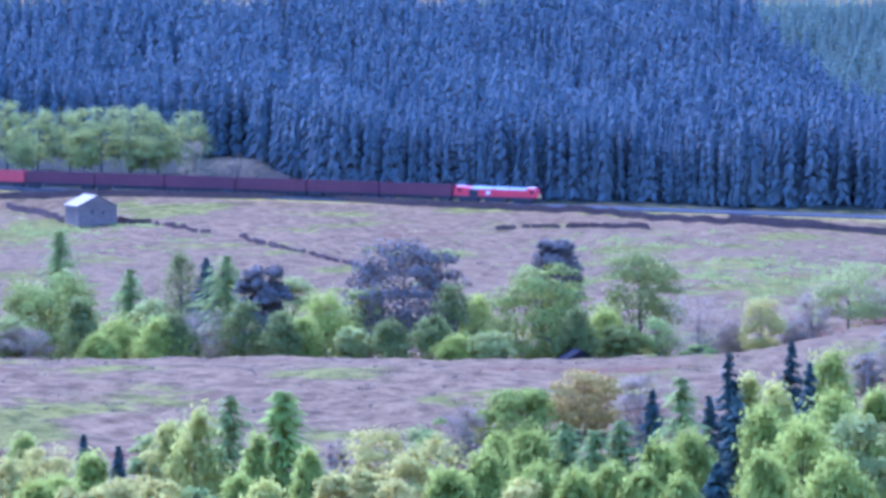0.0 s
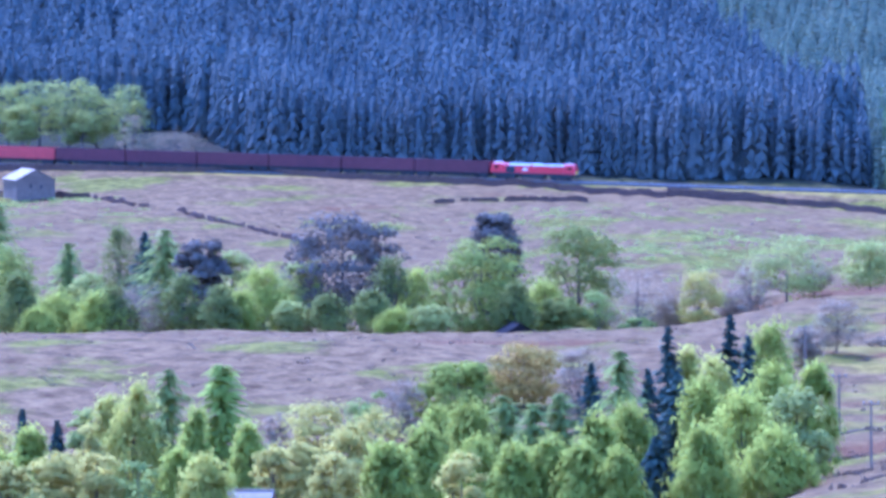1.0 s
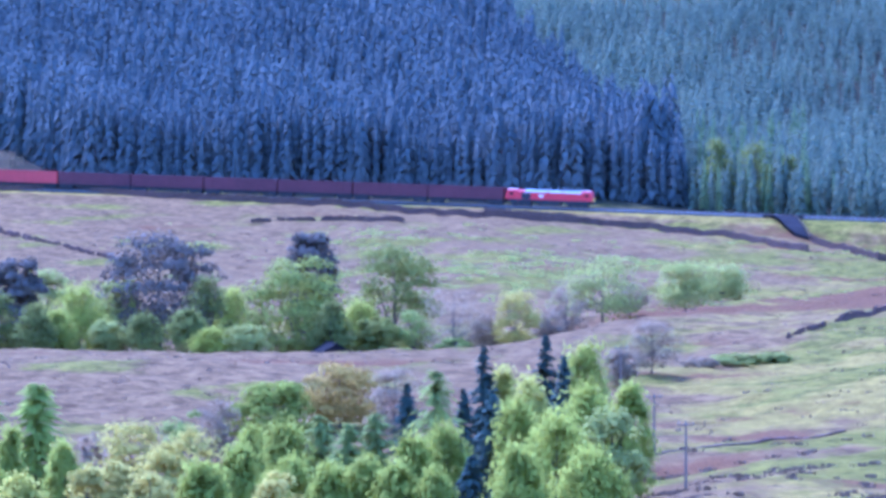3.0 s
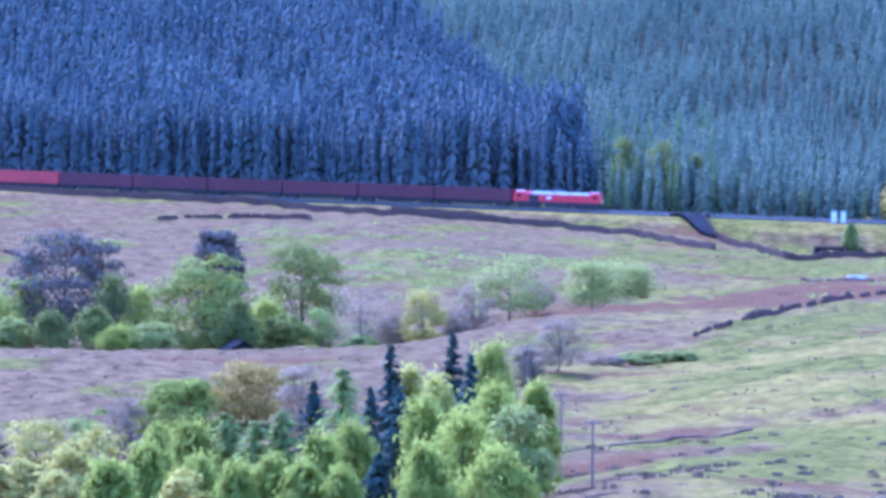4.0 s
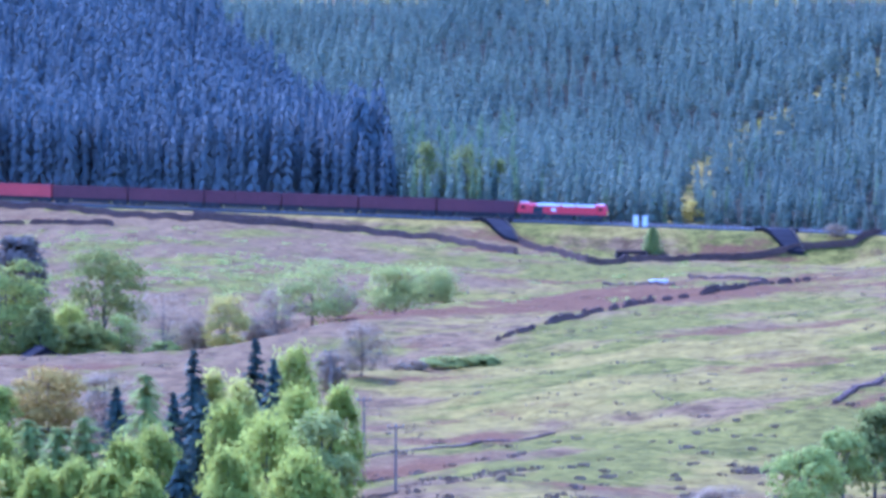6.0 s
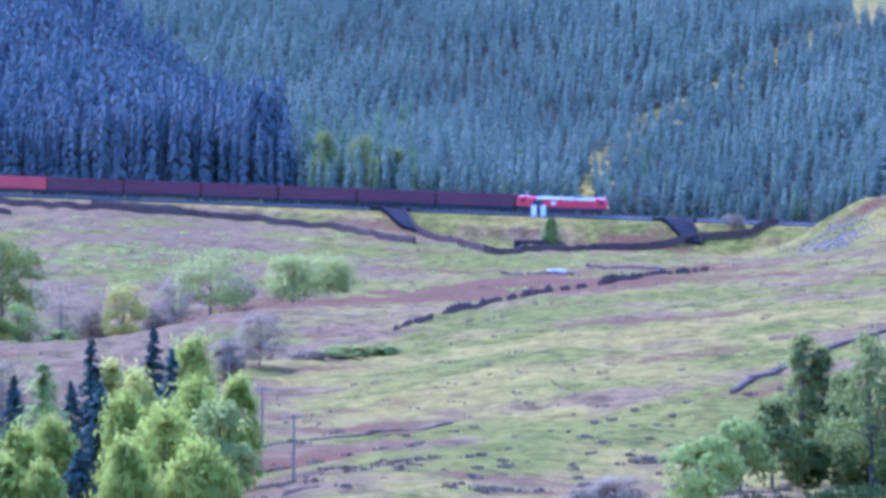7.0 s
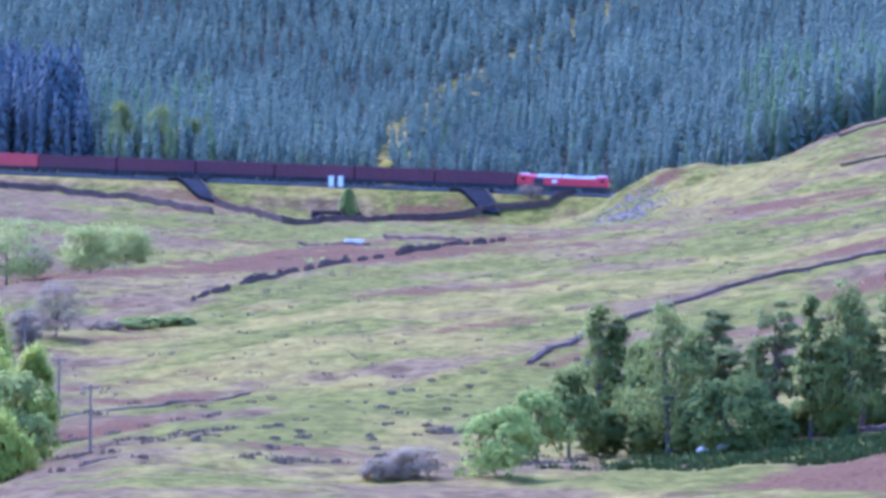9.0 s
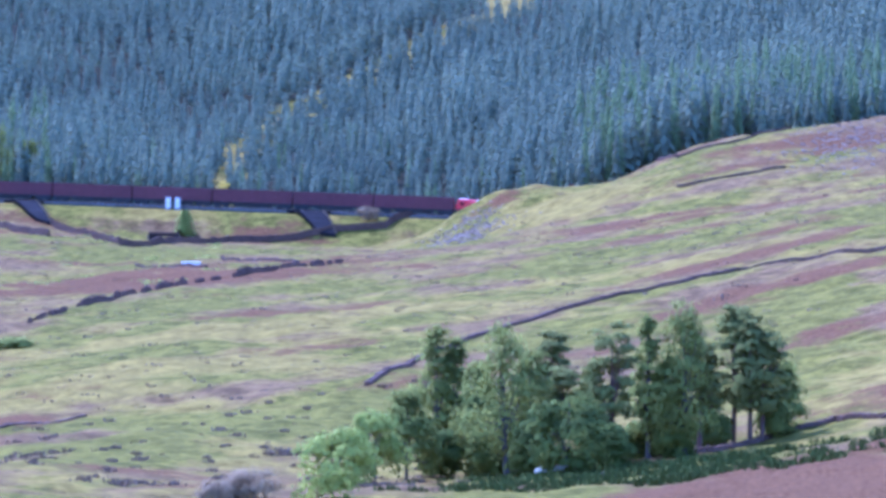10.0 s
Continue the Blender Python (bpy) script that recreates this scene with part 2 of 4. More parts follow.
def land_material():
    """Moor and pasture: heather, green grass and bleached grass in drifts, laid out by three cover weights of the land,
    and one dark brown tone under the conifers.
    """
    m = bpy.data.materials.new("moor and pasture")
    m.use_nodes = True
    nt = m.node_tree
    node, link = nt.nodes.new, nt.links.new
    bsdf = nt.nodes["Principled BSDF"]
    cover, geo = node("ShaderNodeAttribute"), node("ShaderNodeNewGeometry")
    cover.attribute_name = "cover"
    split = node("ShaderNodeSeparateColor")
    link(cover.outputs["Color"], split.inputs[0])

    def noise_at(scale, detail=6, rough=0.6, stretch=(1, 1, 1)):
        mp, n = node("ShaderNodeMapping"), node("ShaderNodeTexNoise")
        mp.inputs["Scale"].default_value = stretch
        link(geo.outputs["Position"], mp.inputs[0])
        link(mp.outputs[0], n.inputs["Vector"])
        n.inputs["Scale"].default_value, n.inputs["Detail"].default_value, n.inputs["Roughness"].default_value = scale, detail, rough
        return n.outputs[0]

    def tone(a, b, fac):
        mix = node("ShaderNodeMix")
        mix.data_type = "RGBA"
        link(fac, mix.inputs[0])
        for k, c in ((6, a), (7, b)):
            if isinstance(c, tuple):
                mix.inputs[k].default_value = (*c, 1)
            else:
                link(c, mix.inputs[k])
        return mix.outputs[2]

    def sharpen(v, lo, hi):
        r = node("ShaderNodeMapRange")
        link(v, r.inputs[0])
        r.inputs[1].default_value, r.inputs[2].default_value = lo, hi
        return r.outputs[0]

    def weigh(weight, n, soft=0.12):
        """Where the cover weight outruns the noise."""
        s = node("ShaderNodeMath")
        s.operation = "SUBTRACT"
        link(weight, s.inputs[0])
        link(n, s.inputs[1])
        return sharpen(s.outputs[0], -soft, soft)

    grain = noise_at(0.9)
    mottle = noise_at(0.30, 10, 0.80)
    heather = tone((0.080, 0.045, 0.018), (0.222, 0.134, 0.050), sharpen(mottle, 0.40, 0.60))
    green = tone((0.064, 0.056, 0.009), (0.215, 0.170, 0.026), sharpen(mottle, 0.39, 0.60))
    straw = tone((0.122, 0.084, 0.017), (0.292, 0.206, 0.040), sharpen(mottle, 0.39, 0.60))
    brown = tone((0.076, 0.035, 0.014), (0.185, 0.091, 0.034), sharpen(noise_at(2.2), 0.35, 0.65))
    c = tone(heather, straw, weigh(split.outputs[2], noise_at(0.08, 11, 0.78), 0.07))
    c = tone(c, green, weigh(split.outputs[1], noise_at(0.11, 11, 0.78), 0.05))
    c = tone(c, brown, weigh(split.outputs[0], noise_at(0.12, 10, 0.77), 0.05))
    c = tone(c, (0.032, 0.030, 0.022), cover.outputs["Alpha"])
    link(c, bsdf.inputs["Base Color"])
    bsdf.inputs["Roughness"].default_value = 0.95
    bsdf.inputs["Specular IOR Level"].default_value = 0.02
    bp = node("ShaderNodeBump")
    bp.inputs["Strength"].default_value, bp.inputs["Distance"].default_value = 0.8, 0.5
    link(grain, bp.inputs["Height"])
    link(bp.outputs[0], bsdf.inputs["Normal"])
    return m


LAND = land_material()


# ---- mesh helpers ----
def mesh_of(name, verts, faces, mats):
    me = bpy.data.meshes.new(name)
    me.from_pydata([tuple(v) for v in verts], [], [tuple(f) for f in faces])
    for m in mats if isinstance(mats, (list, tuple)) else [mats]:
        me.materials.append(m)
    return me


def sheet_mesh(name, quads, mat, normals=None):
    """One mesh from an array of loose quads (n, 4, 3), shaded by the normals of the crown that they clothe."""
    n = len(quads)
    quads = np.asarray(quads, np.float32)
    if normals is not None:
        normals = np.asarray(normals, np.float32)
        normals = normals / (np.linalg.norm(normals, axis=1, keepdims=True) + 1e-9)
        turned = np.einsum("ij,ij->i", np.cross(quads[:, 2] - quads[:, 0], quads[:, 3] - quads[:, 1]), normals) < 0
        quads = np.where(turned[:, None, None], quads[:, ::-1], quads)
    me = bpy.data.meshes.new(name)
    me.vertices.add(4 * n)
    me.vertices.foreach_set("co", quads.reshape(-1))
    me.loops.add(4 * n)
    me.loops.foreach_set("vertex_index", np.arange(4 * n, dtype=np.int32))
    me.polygons.add(n)
    me.polygons.foreach_set("loop_start", np.arange(0, 4 * n, 4, dtype=np.int32))
    me.polygons.foreach_set("loop_total", np.full(n, 4, dtype=np.int32))
    me.materials.append(mat)
    me.update(calc_edges=True)
    if normals is not None:
        me.attributes.new("custom_normal", "FLOAT_VECTOR", "POINT").data.foreach_set("vector", np.repeat(normals, 4, axis=0).reshape(-1))
    return me


def part(name, bm, mat, parent=None, label="", at=(0, 0, 0)):
    me = bpy.data.meshes.new(name)
    bm.to_mesh(me)
    bm.free()
    me.materials.append(mat)
    ob = new(name, me)
    ob.parent, ob.location = parent, at
    return tagged(ob, label)


def box(bm, cx, cy, cz, sx, sy, sz, bevel=0.0):
    r = bmesh.ops.create_cube(bm, size=1.0, matrix=Matrix.Translation((cx, cy, cz)) @ Matrix.Diagonal((sx, sy, sz, 1)))
    if bevel:
        edges = list({e for v in r["verts"] for e in v.link_edges})
        bmesh.ops.bevel(bm, geom=edges, offset=bevel, segments=2, affect="EDGES")
    return bm


def tube(verts, faces, a, b, ra, rb, sides=6):
    """A tapered limb from a to b, added to the lists."""
    a, b = np.array(a, float), np.array(b, float)
    w = (b - a) / (np.linalg.norm(b - a) + 1e-9)
    u = np.cross(w, (0.3, 0.9, 0.2))
    u /= np.linalg.norm(u)
    v = np.cross(w, u)
    k = len(verts)
    for c, r in ((a, ra), (b, rb)):
        for i in range(sides):
            q = 6.28318 * i / sides
            verts.append(c + r * (math.cos(q) * u + math.sin(q) * v))
    for i in range(sides):
        j = (i + 1) % sides
        faces.append((k + i, k + j, k + sides + j, k + sides + i))
    faces.append(tuple(k + sides + i for i in range(sides)))

# ---- the land, one sheet to the horizon ----
GREEN_DRIFTS = [(-10.4, 1085, 0.7, 32, 0.34), (-8.8, 1135, 0.9, 12, 0.30), (-1.7, 930, 1.7, 34, 0.24), (-2.6, 1010, 1.4, 22, 0.12), (-8.8, 641, 1.1, 10, 0.26),
                (-10.6, 600, 0.8, 22, 0.30), (-5.6, 612, 1.4, 14, 0.16), (2.1, 985, 0.9, 30, 0.40), (2.7, 938, 0.7, 25, 0.28), (4.1, 965, 0.8, 22, 0.30)]
GREEN_DRIFTS += [(3.3, 732, 1.2, 26, 0.42), (5.9, 760, 1.1, 28, 0.22), (7.9, 775, 1.0, 30, 0.24), (9.5, 800, 1.3, 26, 0.32), (11.3, 765, 1.0, 30, 0.26), (3.5, 640, 0.9, 9, 0.30),
                 (4.0, 545, 2.8, 20, 0.30), (2.2, 508, 1.8, 16, 0.30), (8.9, 615, 1.3, 26, 0.30), (11.0, 572, 1.3, 28, 0.30), (9.3, 434, 1.8, 15, 0.55), (9.3, 1005, 0.6, 16, 0.22)]
STRAW_DRIFTS = [(4.0, 668, 2.8, 13, 0.60), (1.4, 648, 1.2, 16, 0.36), (5.2, 618, 1.0, 15, 0.40), (2.4, 605, 1.6, 20, 0.42), (10.4, 530, 2.2, 24, 0.36), (7.2, 1020, 1.2, 42, 0.60),
                (8.3, 972, 0.9, 10, 0.36), (6.8, 505, 2.6, 20, 0.28), (6.3, 690, 1.2, 10, 0.30), (8.6, 720, 1.6, 12, 0.22), (2.9, 560, 2.4, 10, 0.25), (10.0, 915, 1.2, 8, 0.22)]
# the drift at bearing 11, 388 m is heather deepened to paint in shade
BROWN_DRIFTS = [(2.0, 825, 2.9, 38, 0.55), (-0.6, 795, 0.9, 28, 0.42), (5.0, 868, 1.6, 14, 0.32), (8.0, 905, 1.6, 12, 0.34), (10.6, 872, 1.7, 10, 0.36), (1.2, 567, 1.1, 7, 0.36),
                (0.7, 519, 0.7, 5, 0.30), (11.5, 635, 0.7, 8, 0.42), (11.0, 388, 2.0, 28, 0.60), (-4.0, 675, 1.8, 13, 0.18), (-6.8, 1060, 1.8, 32, 0.14), (-7.7, 1215, 1.2, 30, 0.40)]
BROWN_DRIFTS += [(4.2, 700, 1.2, 5, 0.25), (7.4, 590, 1.0, 5, 0.25), (10.2, 700, 1.2, 6, 0.28), (11.6, 1000, 0.8, 18, 0.25), (-9.2, 660, 1.6, 8, 0.16), (3.0, 455, 2.2, 12, 0.22)]


def ground_sheet():
    nb, nd = LAND_X.shape
    verts = np.stack([LAND_X, LAND_Y, LAND_Z], -1).reshape(-1, 3)
    i, j = np.meshgrid(np.arange(nb - 1), np.arange(nd - 1), indexing="ij")
    k = (i * nd + j).reshape(-1)
    faces = np.stack([k, k + 1, k + nd + 1, k + nd], -1)
    me = bpy.data.meshes.new("ground")
    me.from_pydata(verts, [], faces)
    me.materials.append(LAND)
    b, d, x, y = LAND_B, LAND_D, LAND_X, LAND_Y
    left = 1 - smooth(-1.5, 1.5, b)
    right = 1 - left
    drift = 0.16 * wave(x, y, 55, 21) + 0.10 * wave(x, y, 19, 22)
    rail_d = RAIL_D0 / np.cos(np.radians(np.clip(RAIL_FOOT - b, -60, 60)))

    def patches(rows):
        """Drifts of one plant: bearing, distance, their spreads, and weight."""
        edge = 1 + 0.35 * wave(x, y, 30, 61)
        return sum(w * np.exp(-(((b - pb) / sb) ** 2 + ((d - pd) / sd) ** 2) * edge) for pb, pd, sb, sd, w in rows)

    green = 0.34 + 0.09 * right + drift + patches(GREEN_DRIFTS)
    straw = 0.24 + drift * 0.6 + right * 0.27 + patches(STRAW_DRIFTS)
    # brown rises past bearing 8 to put shade into the ground colour
    brown = 0.26 + 0.10 * left * smooth(700, 560, d) + 0.14 * wave(x, y, 40, 27) + 0.04 * right + 0.06 * smooth(8, 10, b) + patches(BROWN_DRIFTS)
    # railway bank: bleached grass along the top, dull heath below
    straw += 0.60 * np.exp(-((d - rail_d + 6) / 3.5) ** 2)
    brown += 0.16 * right * np.exp(-((d - rail_d + 19) / 8) ** 2)
    green += 0.16 * np.exp(-((d - rail_d + 20) / 10) ** 2)
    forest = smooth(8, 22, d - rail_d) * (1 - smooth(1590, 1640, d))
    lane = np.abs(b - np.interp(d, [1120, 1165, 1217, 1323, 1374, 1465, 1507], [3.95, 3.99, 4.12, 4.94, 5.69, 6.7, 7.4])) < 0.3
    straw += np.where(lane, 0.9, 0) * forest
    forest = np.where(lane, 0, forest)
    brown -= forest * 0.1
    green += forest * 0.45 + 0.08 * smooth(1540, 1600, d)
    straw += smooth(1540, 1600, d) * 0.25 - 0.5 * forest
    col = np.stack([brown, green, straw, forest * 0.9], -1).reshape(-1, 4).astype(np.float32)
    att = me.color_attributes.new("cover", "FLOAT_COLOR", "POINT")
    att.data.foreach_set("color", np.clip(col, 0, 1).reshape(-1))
    me.polygons.foreach_set("use_smooth", np.ones(len(me.polygons), dtype=bool))
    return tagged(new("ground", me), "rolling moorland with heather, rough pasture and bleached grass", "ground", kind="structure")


ground_sheet()

# ---- trees ----
def rand_dirs(rng, n):
    v = rng.normal(size=(n, 3))
    return v / np.linalg.norm(v, axis=1, keepdims=True)


def leaf_quads(rng, pos, normal, size, long=1.4, hang=False):
    """Diamond leaves or sprays at pos that face roughly along normal."""
    n = len(pos)
    normal = normal + 0.55 * rand_dirs(rng, n)
    normal /= np.linalg.norm(normal, axis=1, keepdims=True)
    u = np.array([0, 0, 1.0]) - normal[:, 2:] * normal + 0.4 * rand_dirs(rng, n) if hang else np.cross(normal, rand_dirs(rng, n))
    u /= np.linalg.norm(u, axis=1, keepdims=True) + 1e-9
    v = np.cross(normal, u)
    s = (size * rng.uniform(0.6, 1.35, n))[:, None]
    return np.stack([pos - u * s * long * 0.5, pos + v * s * 0.5, pos + u * s * long * 0.5, pos - v * s * 0.5], 1)


def broadleaf(rng, h, w, base=0.22, lobes=20, leaves=2600, leaf=0.42, upright=False, flat=1.0, solid=0.85, lobe=(0.30, 0.50), long=1.4):
    """Trunk and limbs, and a crown of leaves in uneven lobes. Returns trunk verts and faces, leaf quads and their normals."""
    verts, faces, quads, nor = [], [], [], []
    r = w / 2 * 1.1
    z0 = h * base
    half = (h - z0) / 2
    soft = solid < 0.7
    bole = max(0.12, h * 0.018)
    lean = rng.uniform(-0.03, 0.03, 2) * h
    fork = (lean[0], lean[1], z0 + half * 0.5)
    tube(verts, faces, (0, 0, -0.6), (lean[0] * 0.5, lean[1] * 0.5, z0 * 0.7), bole * 1.25, bole)
    tube(verts, faces, (lean[0] * 0.5, lean[1] * 0.5, z0 * 0.7), fork, bole, bole * 0.7)
    tube(verts, faces, fork, (lean[0], lean[1], h * 0.9), bole * 0.7, 0.04)
    per = max(8, leaves // lobes)
    for k in range(lobes):
        up, turn = rng.uniform(0.03, 0.95), rng.uniform(0, 6.283)
        if upright:
            full = 1.05 * (1 - up) ** 0.62 * (0.8 + 0.7 * min(up, 0.28)) + 0.04
        else:
            full = 0.72 + 0.7 * up if up < 0.4 else math.sqrt(1 - ((up - 0.4) / 0.62) ** 2)
        girth = r * 0.78 * full * math.sqrt(rng.uniform(0.12, 1))
        c = np.array([lean[0] + math.cos(turn) * girth, lean[1] + math.sin(turn) * girth, z0 + up * (h - z0) * 0.93])
        lr = r * rng.uniform(*lobe) * (0.7 + 0.3 * full)
        lr = min(lr, h * 0.30)
        dirs = rand_dirs(rng, per)
        dirs[:, 2] = np.abs(dirs[:, 2]) * 0.9 + dirs[:, 2] * 0.1 if rng.random() < 0.55 else dirs[:, 2]
        rad = lr * rng.uniform(0, 1, (per, 1)) ** (1 - solid + 0.08) * (1.35 if soft else 1)
        pos = c + dirs * rad * np.array([1, 1, flat * (1.9 if upright else 0.85)])
        pos[:, 2] = np.maximum(pos[:, 2], 0.15)
        out = (pos - (lean[0], lean[1], z0 + 0.35 * (h - z0))) / (r, r, half * 1.3)
        face = (0.25 if soft else 0.65) * dirs + 0.75 * out + np.array([0, 0, 0.34 if soft else 0.1]) + 0.25 * rand_dirs(rng, per)
        quads.append(leaf_quads(rng, pos, face, leaf, long, upright))
        nor.append(face)
        if k < 12:
            start = np.array(fork) * (1, 1, rng.uniform(0.55, 1.1))
            tube(verts, faces, start, c, bole * 0.38, 0.03, 5)
    quads = np.concatenate(quads)
    reach = np.percentile(np.hypot(quads[..., 0], quads[..., 1]), 98)
    quads[..., :2] *= w / 2 / reach * 1.1
    top = np.percentile(quads[..., 2], 99.7)
    low = z0 * 0.6
    quads[..., 2] = np.where(quads[..., 2] > low, low + (quads[..., 2] - low) * (h - low) / (top - low), quads[..., 2])
    return verts, faces, quads, np.concatenate(nor)


def conifer(rng, h, w, base=0.06, whorls=26, arms=9, sprays=3, leaf=0.55, airy=0.0, droop=0.25, shape=0.75):
    """A straight stem with whorls of drooping needle sprays, longest low down, with a ragged outline."""
    verts, faces, nor = [], [], []
    tube(verts, faces, (0, 0, -0.5), (0, 0, h * 0.55), h * 0.014 + 0.05, h * 0.008 + 0.03)
    tube(verts, faces, (0, 0, h * 0.55), (0, 0, h * 0.985), h * 0.008 + 0.03, 0.02)
    quads = []
    for k in range(whorls):
        f = (k + rng.uniform(0, 0.8)) / whorls
        z = h * (base + (1 - base) * f)
        reach = w / 2 * 1.3 * (1 - f) ** shape * rng.uniform(0.92, 1.06) + 0.15
        for a in range(arms):
            if rng.random() < airy:
                continue
            q = rng.uniform(0, 6.283)
            out = np.array([math.cos(q), math.sin(q), 0.0])
            side = np.array([-out[1], out[0], 0.0])
            lift = rng.uniform(-0.6, 0.25) * droop * 2
            length = reach * rng.uniform(0.4, 1.12)
            z = h * (base + (1 - base) * min(0.985, f + rng.uniform(-0.6, 0.6) / whorls))
            for s in range(sprays):
                g = (s + 0.6) / sprays
                c = np.array([0, 0, z]) + out * length * g + np.array([0, 0, lift * length * g])
                half = length / sprays * 0.75 + 0.1
                wide = leaf * rng.uniform(0.6, 1.2) * (1.2 - 0.5 * g)
                tip = out * half + np.array([0, 0, (lift - 0.45) * half])
                roll = rng.uniform(-0.8, 0.8)
                sd = (side * math.cos(roll) + np.array([0, 0, math.sin(roll)])) * wide
                quads.append([c - tip, c + sd, c + tip, c - sd])
                nor.append(out + rng.normal(0, 0.22, 3) + (0, 0, 0.45))
    top = np.array([0, 0, h])
    quads.append([top + (0.12, 0, -0.9), top + (0, 0.12, -0.5), top, top + (-0.12, 0, -0.7)])
    nor.append((0, -0.5, 0.8))
    return verts, faces, np.array(quads), np.array(nor)


KINDS = {
    # kind: builder, options, leaf material, name, label
    "dense": (broadleaf, dict(base=0.04, lobes=70, leaves=9000, leaf=0.38, lobe=(0.22, 0.36)), "dense", "sycamore_tree", "round dense sycamore tree with sunlit yellow-green crown"),
    "dense_g": (broadleaf, dict(base=0.04, lobes=70, leaves=7000, leaf=0.32, lobe=(0.2, 0.34)), "dense_g", "maple_tree", "broad domed tree with rich green leaves"),
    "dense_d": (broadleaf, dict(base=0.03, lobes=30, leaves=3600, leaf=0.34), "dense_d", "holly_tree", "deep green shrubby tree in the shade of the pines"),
    "hawthorn": (broadleaf, dict(base=0.05, lobes=26, leaves=3400, leaf=0.30), "hawthorn", "hawthorn_tree", "pale fresh green hawthorn in leaf beside the pines"),
    "birch": (broadleaf, dict(base=0.05, lobes=130, leaves=5800, leaf=0.18, upright=True, solid=0.25, lobe=(0.16, 0.34), long=4.2), "birch", "birch_tree", "upright birch tree with fresh light green leaves"),
    "birch_y": (broadleaf, dict(base=0.05, lobes=130, leaves=5800, leaf=0.18, upright=True, solid=0.25, lobe=(0.16, 0.34), long=4.2), "birch_y", "birch_tree", "upright birch tree with yellow-green spring leaves"),
    "poplar": (conifer, dict(base=0.02, whorls=56, arms=14, sprays=2, leaf=0.30, shape=0.3, droop=-0.25), "poplar", "poplar_tree", "tall bright green poplar tree"),
    "willow": (broadleaf, dict(base=0.08, lobes=70, leaves=4600, leaf=0.22, solid=0.45, lobe=(0.16, 0.32), long=2.0), "willow", "willow_tree", "open straw-yellow willow tree coming into leaf"),
    "alder": (broadleaf, dict(base=0.14, lobes=50, leaves=3800, leaf=0.33, solid=0.6, lobe=(0.2, 0.36)), "alder", "alder_tree", "pale green thin-leaved alder tree"),
    "olive": (broadleaf, dict(base=0.04, lobes=70, leaves=6500, leaf=0.38, solid=0.72, lobe=(0.2, 0.36)), "olive", "ash_tree", "spreading olive-green tree half in leaf"),
    "oak": (broadleaf, dict(base=0.06, lobes=64, leaves=5200, leaf=0.30, lobe=(0.2, 0.34)), "oak", "oak_tree", "bronze-yellow oak tree in young leaf"),
    "copper": (broadleaf, dict(base=0.06, lobes=90, leaves=9000, leaf=0.46, solid=0.72, lobe=(0.2, 0.36)), "copper", "beech_tree", "tall dark purplish beech tree"),
    "bush": (broadleaf, dict(base=0.03, lobes=18, leaves=1500, leaf=0.30), "bush", "bush", "rounded light green bush"),
    "bare": (broadleaf, dict(base=0.08, lobes=60, leaves=3200, leaf=0.10, solid=0.3, lobe=(0.16, 0.34), long=6.5), "bare", "bare_tree", "grey leafless tree with a haze of fine twigs"),
    "bare_bush": (broadleaf, dict(base=0.02, lobes=40, leaves=2400, leaf=0.10, solid=0.35, lobe=(0.16, 0.34), long=5.0), "bare", "bare_bush", "grey leafless thorn bush"),
    "gorse": (broadleaf, dict(base=0.03, lobes=14, leaves=900, leaf=0.36), "gorse", "gorse_bush", "bright yellow flowering gorse bush behind the line"),
    "spruce": (conifer, dict(base=0.03, whorls=40, arms=11, leaf=0.34), "spruce", "spruce_tree", "dark narrow spruce tree"),
    "larch": (conifer, dict(base=0.03, whorls=46, arms=12, leaf=0.24, airy=0.15, droop=0.3, shape=0.45), "larch", "larch_tree", "fresh green feathery larch tree"),
    "larch_dark": (broadleaf, dict(base=0.12, lobes=110, leaves=4400, leaf=0.22, flat=0.55, upright=True, solid=0.4, lobe=(0.16, 0.34), long=2.0), "larch_dark", "larch_tree", "tall open-crowned larch with dark stem"),
    "pine": (broadleaf, dict(base=0.26, lobes=70, leaves=4400, leaf=0.27, flat=0.6, solid=0.6, lobe=(0.18, 0.34)), "pine", "pine_tree", "tall Scots pine with bare stem and dark crown"),
}


def tree(kind, bearing, dist, h, w, seed, group=""):
    build, opts, leaf, name, label = KINDS[kind]
    rng = np.random.default_rng(seed)
    w *= {"birch": 1.3, "birch_y": 1.3, "spruce": 1.35, "larch": 1.25 if w < 8 else 0.95}.get(kind, 1.0)
    v, f, q, n = build(rng, h, w, **opts)
    root = new(name)
    root.matrix_world = pose(*spot(bearing, dist), 0, 0, 0)
    bark = PINE_BARK if kind == "pine" else BARK
    for nm, me in (("trunk", mesh_of("trunk", v, f, bark)), ("crown", sheet_mesh("crown", q, LEAF[leaf], n))):
        new(nm, me).parent = root
    return tagged(root, label, "bush" if "bush" in name else "tree", group)


COUNT = [100]


def grove(group, rows):
    """Rows of kind, bearing, distance, height, width."""
    for kind, bearing, dist, h, w in rows:
        COUNT[0] += 1
        tree(kind, bearing, dist, max(h, 1.2), w, COUNT[0], group)


